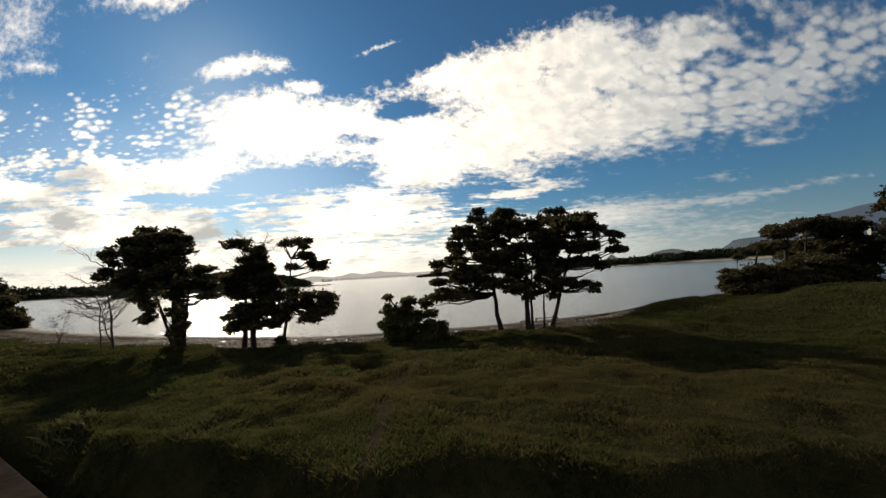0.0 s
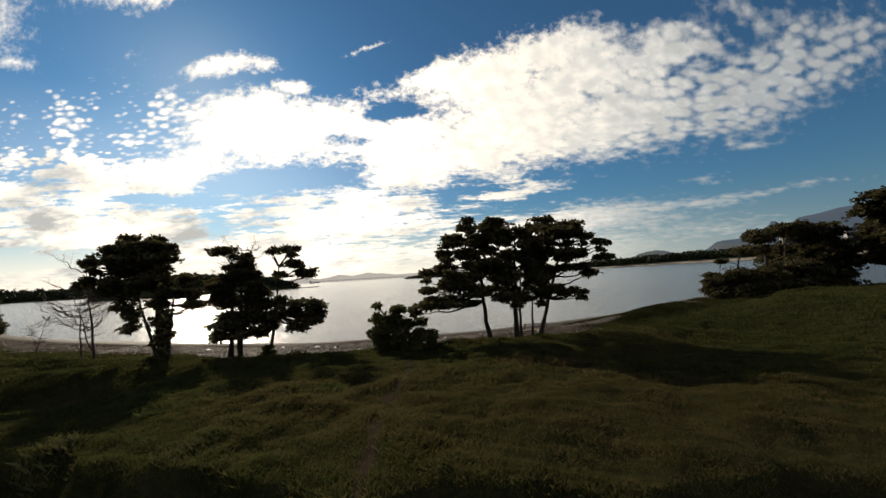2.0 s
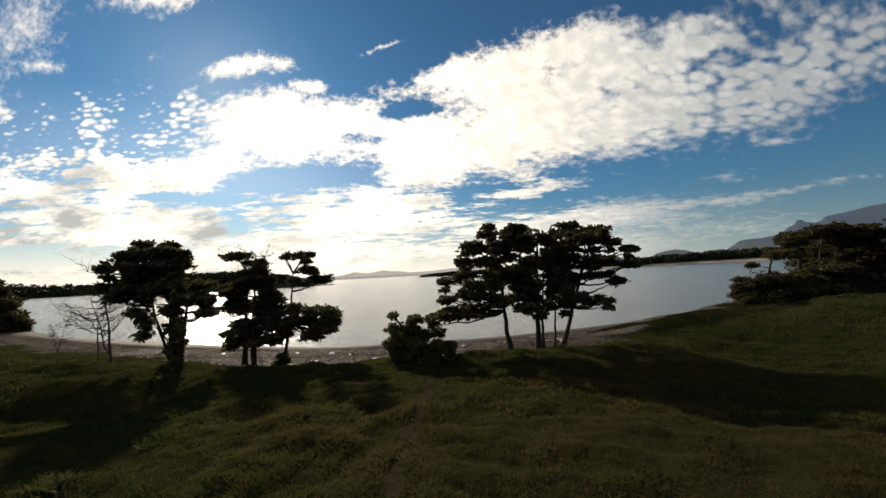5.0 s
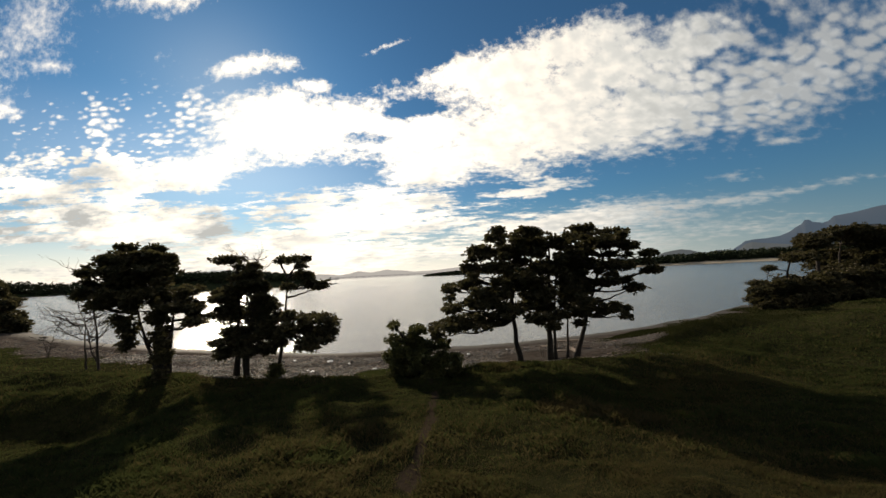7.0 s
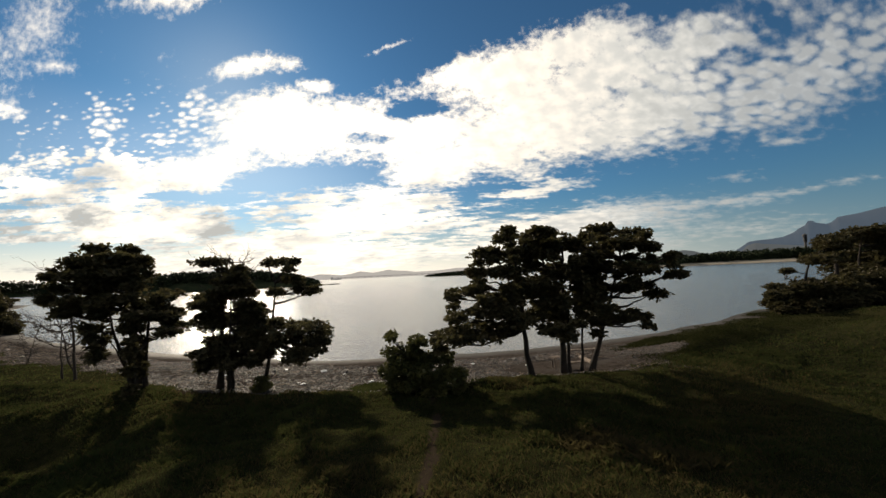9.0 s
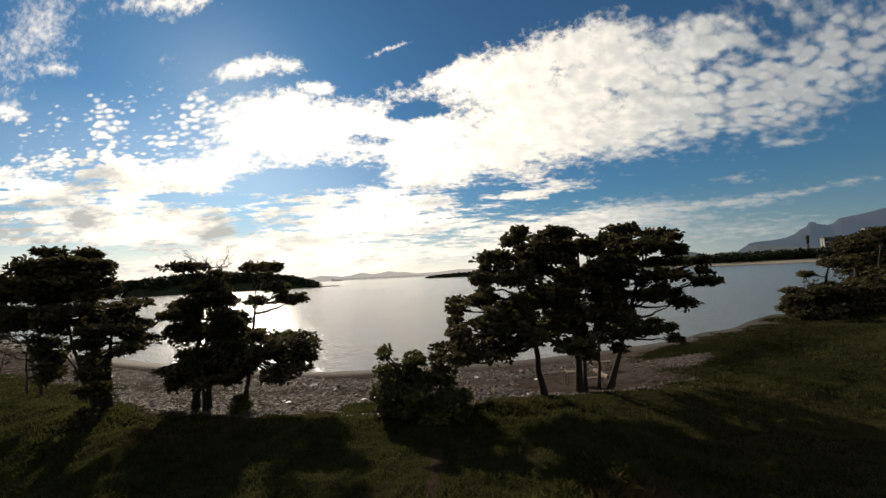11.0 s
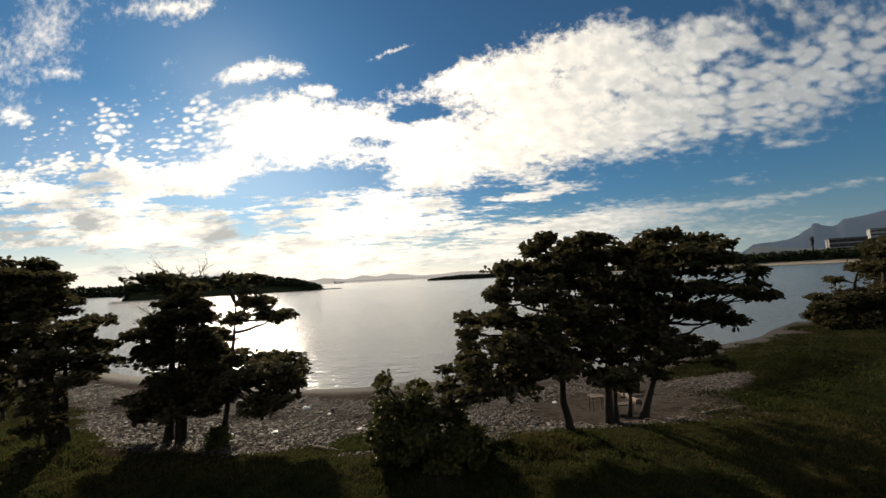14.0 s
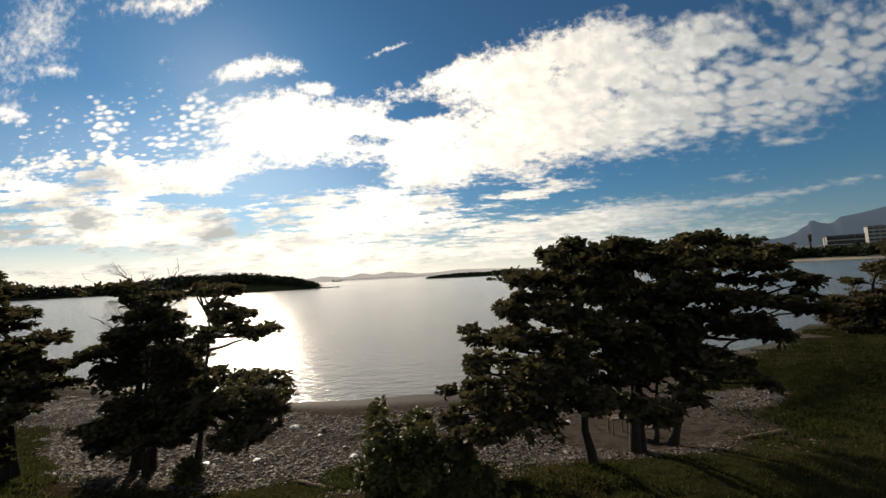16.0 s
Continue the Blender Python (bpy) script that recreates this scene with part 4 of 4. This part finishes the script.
plaster_mat = material("pale_plaster", (0.20, 0.20, 0.20), (0.28, 0.28, 0.27), 0.2, 0.9, 0.2, 1.0)
dark_mat = material("dark_glazing", (0.02, 0.022, 0.025), (0.04, 0.042, 0.045), 0.5, 0.6, 0, 1.0, spec=0.2)
roof_mat = material("roof_slab", (0.06, 0.055, 0.05), (0.10, 0.09, 0.08), 0.3, 0.9, 0.2, 1.0)


def far_building(label, az, dist, width, depth, height, floors, bays, wide=0.7, high=0.5):
    p = at_bearing(az, dist, 0.0)
    top = new("building")
    top.location, top.rotation_euler = p, (0, 0, -radians(az) + 0.25)
    tagged(top, label, "building")
    boxes("wall", [(0, 0, height / 2, width, depth, height)], plaster_mat, top)
    boxes("roof", [(0, 0, height + 0.6, width * 1.03, depth * 1.05, 1.2)], roof_mat, top)
    fh = height / floors
    pane = None
    for k in range(floors):
        for j in range(bays):
            x = (j + 0.5) / bays * width - width / 2
            if pane is None:
                pane = boxes("window", [(0, 0, 0, width / bays * wide, 0.4, fh * high)], dark_mat, top)
                ob = pane
            else:
                ob = new("window", pane.data)
                ob.parent = top
            ob.location = (x, -depth / 2 - 0.1, (k + 0.55) * fh)
    return top


far_building("long office block with dark window bands and a pale end wall", 43.7, 900, 44, 20, 36, 5, 4, 0.97, 0.74)
far_building("tall pale apartment block above the trees", 46.1, 930, 26, 18, 48, 8, 4, 0.85, 0.4)
far_building("tall grey apartment block behind the trees", 48.2, 960, 30, 20, 42, 8, 7)
far_building("small white house on the far shore", 38.7, 745, 7, 6, 17.5, 4, 3)
far_building("low white house near the tower", 40.9, 745, 14, 8, 15.5, 3, 4)
tw = new("tower")
tw.location = at_bearing(41.2, 900)
tagged(tw, "slim dark concrete tower with a wider glazed top", "tower")
for name, z0, z1, r0, r1, mat in (("shaft", 0, 30, 2.0, 1.7, roof_mat), ("cabin", 30, 41, 2.3, 3.1, dark_mat), ("roof", 41, 43, 3.3, 2.4, roof_mat), ("mast", 43, 45, 0.4, 0.2, roof_mat)):
    v, f = tube([(0, 0, z0), (0, 0.01, z0 + 0.05), (0, 0, z1 - 0.05), (0, 0.01, z1)], [r0, r0, r1, r1], 12)
    cap = make(name, v, np.concatenate([f, np.array([[36, 37, 38, 39], [36, 39, 40, 41], [36, 41, 42, 43], [36, 43, 44, 45], [36, 45, 46, 47]])]), mat, tw)

bridge = new("bridge")
bridge.location = at_bearing(-11, 3800)
tagged(bridge, "long low concrete road bridge across the bay on piers", "bridge")
a, c = at_bearing(-18.5, 3800), at_bearing(-3.2, 3800)
along, mid = (c - a), at_bearing(-11, 3800)
turn = math.atan2(along[1], along[0])
length = float(np.linalg.norm(along))
# Deck and piers glow in a grey that paints the haze in front.
for ob in [boxes("deck", [(0, 0, 15, length, 14, 5)], bridge_mat, bridge)]:
    ob.rotation_euler = (0, 0, turn)
pier = None
for k in np.arange(-length / 2 + 20, length / 2, 62):
    if pier is None:
        pier = boxes("pier", [(0, 0, 6, 9, 9, 14)], bridge_mat, bridge)
        ob = pier
    else:
        ob = new("pier", pier.data)
        ob.parent = bridge
    ob.location, ob.rotation_euler = (k * math.cos(turn), k * math.sin(turn), 0), (0, 0, turn)

ship = new("ship")
ship.location, ship.rotation_euler = at_bearing(-17.7, 2300), (0, 0, 0.3)
tagged(ship, "small grey cargo ship far out on the bay", "ship")
hull_v = [(-28, -5, 5), (26, -5, 5), (34, 0, 6), (26, 5, 5), (-28, 5, 5), (-26, -4, -1), (24, -4, -1), (29, 0, -1), (24, 4, -1), (-26, 4, -1)]
hull_f = [(0, 1, 6, 5), (1, 2, 7, 6), (2, 3, 8, 7), (3, 4, 9, 8), (4, 0, 5, 9), (0, 4, 3, 2, 1)]
# The ship wears the near hill's emissive haze tone.
make("hull", hull_v, hull_f, mid_mat, ship)
boxes("deckhouse", [(-21, 0, 9, 8, 8, 9), (-21, 0, 15, 2, 3, 4)], mid_mat, ship)
boxes("cargo_crane", [(0, 0, 8, 1, 1, 7), (12, 0, 8, 1, 1, 7)], mid_mat, ship)


# ---- grass ----
def blades(name, label, x, y, h, mat, seed, width=0.012, lean=0.75):
    rng = np.random.default_rng(seed)
    n = len(x)
    z = ground_z(x, y) - 0.006
    az = rng.uniform(0, 2 * np.pi, n)
    side = np.stack([np.cos(az), np.sin(az), 0 * az], 1)
    tilt = rng.normal(0, lean, (n, 2))
    up = np.stack([tilt[:, 0], tilt[:, 1], np.ones(n)], 1)
    up /= np.linalg.norm(up, axis=1)[:, None]
    base = np.stack([x, y, z], 1)
    H, w = h[:, None], (width * rng.uniform(0.7, 1.4, n))[:, None]
    droop = np.stack([tilt[:, 0], tilt[:, 1], -0.2 + 0 * az], 1) * H * 0.45
    mid = base + up * H * 0.6
    tip = base + up * H + droop
    v = np.stack([base - side * w, base + side * w, mid + side * w * 0.75, tip], 1).reshape(-1, 3)
    k = np.arange(n)[:, None] * 4
    f = np.concatenate([k + [0, 1, 2], k + [0, 2, 3]], 0)
    ob = make(name, v, f, mat)
    return tagged(ob, label, "grass", kind="stuff")


def scatter(n, x0, x1, y0, y1, seed):
    rng = np.random.default_rng(seed)
    x, y = rng.uniform(x0, x1, n), rng.uniform(y0, y1, n)
    keep = rng.uniform(0, 1, n) < grassy(x, y) * (0.55 + 0.45 * smooth(-0.5, 0.4, wave(x, y, 0.37, 7) + 0.6 * wave(x, y, 1.1, 8)))
    return x[keep], y[keep]


def tall(x, y):
    t = 0.5 + 0.3 * wave(x, y, 1.6, 9) + 0.35 * wave(x, y, 0.33, 10) + 0.1 * wave(x, y, 0.14, 13)
    return np.clip(t, 0, 1.2) ** 1.6


for n, (x0, x1, y0, y1, count, w) in enumerate([(-8, 8.5, 3.2, 9.5, 520000, 0.0017), (-14, 14, 9.5, 16, 260000, 0.0045), (-17, 17, 15.5, 21, 80000, 0.011), (-42, -14, 8, 36, 60000, 0.03), (11, 40, 8, 38, 120000, 0.03), (5, 13, 19.5, 36, 90000, 0.016)]):
    x, y = scatter(count, x0, x1, y0, y1, 60 + n)
    r = np.random.default_rng(70 + n)
    h = np.clip(((0.03 if n < 1 else 0.045) + (0.075 if n < 1 else 0.11) * tall(x, y)) * r.uniform(0.6, 1.3, len(x)), 0.025, 0.3)
    brown = r.uniform(0, 1, len(x)) < 0.12 + 0.45 * smooth(0.1, 0.9, wave(x, y, 2.3, 11)) + 0.8 * np.exp(-((x - 3.6) / 3.3) ** 2 - ((y - 7.8) / 3.4) ** 2)
    shady = (inland(x, y) < 7.5) & (x > 5) & (n > 1)
    if shady.any():
        blades("beach_creeper", "dark low creeping plants between grass and shore", x[shady], y[shady], h[shady], creeper_mat, 100 + n, w, 0.6)
        x, y, h, brown = x[~shady], y[~shady], h[~shady], brown[~shady]
    blades("grass", "rough green grass on the slope above the beach", x[~brown], y[~brown], h[~brown], grass_mat, 80 + n, w, 0.28)
    blades("dry_grass", "yellowed dry grass among the green", x[brown], y[brown], h[brown] * 1.1, dry_mat, 90 + n, w * 0.85, 0.3)


def tuft(label, x, y, n, h, spread, mat, seed, width, name="grass_tuft"):
    r = np.random.default_rng(seed)
    rad, az = spread * np.sqrt(r.uniform(0, 1, n)), r.uniform(0, 2 * np.pi, n)
    n = len(az)
    ob = blades(name, label, x + rad * np.cos(az), y + rad * np.sin(az), h * r.uniform(0.55, 1.15, n), mat, seed, width, 0.4)
    del ob["kind"]
    return tagged(ob, label, "grass")


TUFTS = [(-5.1, 7.5, 150, 0.42, 0.4), (-2.7, 7.0, 420, 0.22, 0.45), (-2.9, 18.5, 900, 0.35, 0.8), (2.6, 12.2, 320, 0.5, 0.7), (3.6, 11.6, 300, 0.5, 0.7), (-6.0, 11.0, 260, 0.4, 0.5), (-4.6, 9.2, 240, 0.35, 0.5), (1.6, 17.2, 400, 0.3, 0.8), (2.6, 17.6, 300, 0.28, 0.6), (-1.9, 9.8, 200, 0.35, 0.4), (-9.5, 13.0, 260, 0.4, 0.6), (6.2, 9.4, 240, 0.35, 0.5)]
for n, (x, y, count, h, spread) in enumerate(TUFTS):
    tuft("tall clump of coarse grass standing above the turf", x, y, 2 * count, 0.45 * h, spread, dry_mat if n in (3, 4, 7) else (shrub_mat if n < 2 else grass_mat), 110 + n, 0.009 if n == 0 else 0.005)


# ---- things on the beach ----
def chunk(rng, flat=0.5):
    """An angular stone of twenty faces."""
    bm = bmesh.new()
    bmesh.ops.create_icosphere(bm, subdivisions=1, radius=1.0)
    for v in bm.verts:
        v.co = v.co * rng.uniform(0.65, 1.2)
        v.co.z *= flat
    me = bpy.data.meshes.new("stone")
    bm.to_mesh(me)
    bm.free()
    return me


def littered(n, seed, x0=-42, x1=13, y0=14, y1=42):
    """Places in the drift lines of the beach."""
    rng = np.random.default_rng(seed)
    x, y = rng.uniform(x0, x1, n), rng.uniform(y0, y1, n)
    s = inland(x, y) + 0.4 * wave(x, y, 1.1, 12)
    band = smooth(2.0, 2.6, s) * (1 - 0.65 * smooth(4.4, 4.9, s) * (1 - smooth(5.3, 5.9, s))) * (1 - smooth(8.6, 9.6, s))
    clear = smooth(0.45, 0.65, np.exp(-((x - 4.3) / 3.0) ** 2 - ((y - 21.0) / 2.4) ** 2))
    heap = np.exp(-((x - 8.6) / 1.7) ** 2 - ((y - 22.6) / 1.3) ** 2) + np.exp(-((x - 0.9) / 1.3) ** 2 - ((y - 18.6) / 0.8) ** 2)
    thin = 1 - 0.8 * smooth(4.5, 7, x)
    keep = rng.uniform(0, 1, n) < np.maximum(band * (1 - clear) * thin, smooth(0.3, 0.6, heap)) * (1 - grassy(x, y))
    return x[keep], y[keep], rng


def joined_debris(name, label, n, seed, mat, size, flat, stick=False, area=()):
    x, y, rng = littered(n, seed, *area)
    vs, fs, c = [], [], 0
    kinds = []
    for k in range(12):
        r = np.random.default_rng(seed + k)
        v = np.array([(1, 0, 0), (0, 1, 0), (-1, 0, 0), (0, -1, 0), (0, 0, 1), (0, 0, -1)], float) * r.uniform(0.7, 1.25, (6, 1)) + r.normal(0, 0.22, (6, 3))
        kinds.append((v * (1, 1, flat), np.array([(a, (a + 1) % 4, 4) for a in range(4)] + [((a + 1) % 4, a, 5) for a in range(4)])))
    for px, py, pz in zip(x, y, ground_z(x, y)):
        v, f = kinds[rng.integers(12)]
        s = size * rng.lognormal(0, 0.45)
        sc = np.array((s * rng.uniform(4, 9), s * 0.4, s * 0.5)) if stick else s * rng.uniform(0.7, 1.4, 3)
        a, t = rng.uniform(0, 6.28), rng.normal(0, 0.2)
        w = v * sc
        w = np.stack([w[:, 0] * math.cos(a) - w[:, 1] * math.sin(a), w[:, 0] * math.sin(a) + w[:, 1] * math.cos(a), w[:, 2] + w[:, 0] * t], 1)
        vs.append(w + (px, py, pz + 0.25 * s)), fs.append(f + c)
        c += len(v)
    return tagged(make(name, np.concatenate(vs), np.concatenate(fs), mat), label, "debris", kind="stuff")


joined_debris("beach_debris", "stones and washed-up rubbish strewn over the beach", 60000, 201, stone_mat, 0.026, 0.3)
joined_debris("beach_debris", "small dark rubbish and shells packed along the tide lines", 110000, 204, stone_mat, 0.022, 0.3, area=(-20, 10, 16, 28))
joined_debris("driftwood", "grey driftwood sticks strewn along the tide lines", 60000, 202, wood_mat, 0.017, 0.7, True)
x, y, rng = littered(6500, 203, -20, 11, 15, 30)
shapes = []
for k in range(14):
    me = chunk(np.random.default_rng(300 + k), 0.34)
    me.materials.append(piece_mat)
    shapes.append(me)
order = np.argsort(np.hypot(x, y - 9))[:290]
for k in order:
    s = 0.036 * rng.lognormal(0, 0.4)
    ob = new("stone", shapes[rng.integers(14)])
    ob.parent = ground
    ob.location = (x[k], y[k], float(ground_z(x[k], y[k])) + 0.2 * s)
    ob.rotation_euler, ob.scale = (rng.normal(0, 0.2), rng.normal(0, 0.2), rng.uniform(0, 6.28)), (s * rng.uniform(0.8, 1.5), s * rng.uniform(0.7, 1.2), s)


def bag(x, y, size, seed, label):
    """A crumpled plastic bag."""
    bm = bmesh.new()
    bmesh.ops.create_icosphere(bm, subdivisions=3, radius=size)
    for v in bm.verts:
        d = noise.noise(v.co * (4.0 / size * 0.25) + Vector((seed, 0, 0))) * 0.5 + noise.noise(v.co * (9.0 / size * 0.25) + Vector((0, seed, 0))) * 0.25
        v.co *= 1 + d
        v.co.z = max(v.co.z * 0.45, -0.1 * size)
    me = bpy.data.meshes.new("plastic_bag")
    bm.to_mesh(me)
    bm.free()
    me.materials.append(white_mat)
    ob = new("plastic_bag", me)
    ob.location = (x, y, float(ground_z(x, y)) + 0.1 * size)
    return tagged(ob, label, "bag", "litter on the beach")


for n, (x, y, size) in enumerate([(-6.1, 22.6, 0.17), (-5.9, 19.8, 0.12), (-6.2, 20.1, 0.09), (-3.3, 19.9, 0.13), (-8.2, 23.4, 0.10), (-4.9, 21.7, 0.08), (-0.6, 18.2, 0.10), (-7.2, 19.6, 0.14), (0.7, 22.9, 0.12), (-10.4, 22.2, 0.10), (3.0, 22.0, 0.1), (-2.2, 23.2, 0.08), (-12.6, 24.0, 0.12)]):
    bag(x, y, size * 0.8, n * 3.7, "crumpled white plastic bag lying among beach debris")


def leg_frame(name, label, category, x, y, turn, top_size, legs, height, thick=0.035):
    """A rough table or bench of boards on thin legs."""
    z = float(ground_z(x, y))
    t = new(name)
    t.location, t.rotation_euler = (x, y, z), (0, 0, turn)
    tagged(t, label, category)
    L, D = top_size
    n = 2
    for k in range(n):
        boxes("board", [(0, (k - (n - 1) / 2) * D / n, height, L, D / n * 0.92, thick)], wood_mat, t, bevel=0.006)
    for ax, ay in legs:
        v, f = tube([(ax * L / 2, ay * D / 2, -0.05), (ax * L / 2 * 0.97, ay * D / 2 * 0.97, height * 0.5), (ax * L / 2 * 0.94, ay * D / 2 * 0.94, height - 0.01)], [0.022, 0.02, 0.02], 7)
        make("leg", v, f, wood_mat, t, True)
    return t


FOUR = [(-0.9, -0.8), (0.9, -0.8), (-0.9, 0.8), (0.9, 0.8)]
leg_frame("table", "small rough wooden table on thin legs", "table", 4.0, 20.6, 0.1, (0.45, 0.35), FOUR, 0.45)
leg_frame("bench", "low pale plank bench beside the tree trunks", "bench", 4.55, 20.15, 0.15, (0.75, 0.25), FOUR, 0.28)
leg_frame("bench", "narrow dark plank bench behind the trunks", "bench", 5.5, 22.6, 0.05, (1.3, 0.22), FOUR, 0.40)


def log(label, x, y, x2, y2, r, seed):
    rng = np.random.default_rng(seed)
    p, q = np.array((x, y, float(ground_z(x, y)) + 0.6 * r)), np.array((x2, y2, float(ground_z(x2, y2)) + 0.6 * r))
    v, f = tube(bend(p, q, rng, 0, 9, 0.02), r * rng.uniform(0.85, 1.1, 9), 9)
    n = len(v)
    ob = make("log", v, [tuple(q) for q in f] + [tuple(range(9))[::-1], tuple(range(n - 9, n))], wood_mat, smooth=False)
    return tagged(ob, label, "log")


log("pale weathered log lying on the sand", 5.52, 22.7, 5.45, 21.0, 0.09, 401)
log("grey driftwood branch lying at the grass edge", 6.6, 19.6, 8.0, 19.9, 0.05, 402)
log("grey driftwood branch among the stones", -4.2, 18.4, -3.2, 17.9, 0.04, 403)


# ---- paved strip by the take-off point ----
def slab(name, label, x0, y0, x1, y1, width):
    """A paved edge following the ground."""
    d = np.array((x1 - x0, y1 - y0))
    L = np.linalg.norm(d)
    d /= L
    nrm = np.array((-d[1], d[0]))
    vs, fs = [], []
    n = 30
    for k in range(n + 1):
        for w, lift in ((0, -0.4), (0.0, 0.05), (0.03, 0.07), (width - 0.03, 0.07), (width, 0.05), (width, -0.4)):
            p = np.array((x0, y0)) + d * L * k / n - nrm * w
            vs.append((p[0], p[1], 1.385 + lift))
    for k in range(n):
        for j in range(5):
            fs.append((k * 6 + j, k * 6 + j + 1, k * 6 + 7 + j, k * 6 + 6 + j))
    fs += [(0, 1, 2, 3, 4, 5), tuple(n * 6 + j for j in (5, 4, 3, 2, 1, 0))]
    ob = make(name, vs, fs, shaded_concrete_mat)
    return tagged(ob, label, "pavement", kind="structure")


slab("pavement", "worn grey concrete path edge beside the grass, coloured dark as if shaded", -9.0, 9.17, -0.5, 4.02, 3.4)

rocks = [chunk(np.random.default_rng(500 + k), 0.55) for k in range(5)]
for me in rocks:
    me.materials.append(hill_mat)
rng = np.random.default_rng(77)
for n, az in enumerate(np.linspace(-20.0, -17.4, 11)):
    ob = new("rock", rocks[n % 5])
    ob.location, ob.rotation_euler = at_bearing(az + rng.normal(0, 0.1), 334 + rng.normal(0, 3), 0.0), (0, 0, rng.uniform(0, 6))
    ob.scale = (rng.uniform(1.2, 3.0), rng.uniform(1.0, 2.0), rng.uniform(0.8, 2.0) * (1.4 if n < 4 else 0.8))
    tagged(ob, "dark rock standing in the water off the island", "rock", "rocks off the island's tip")
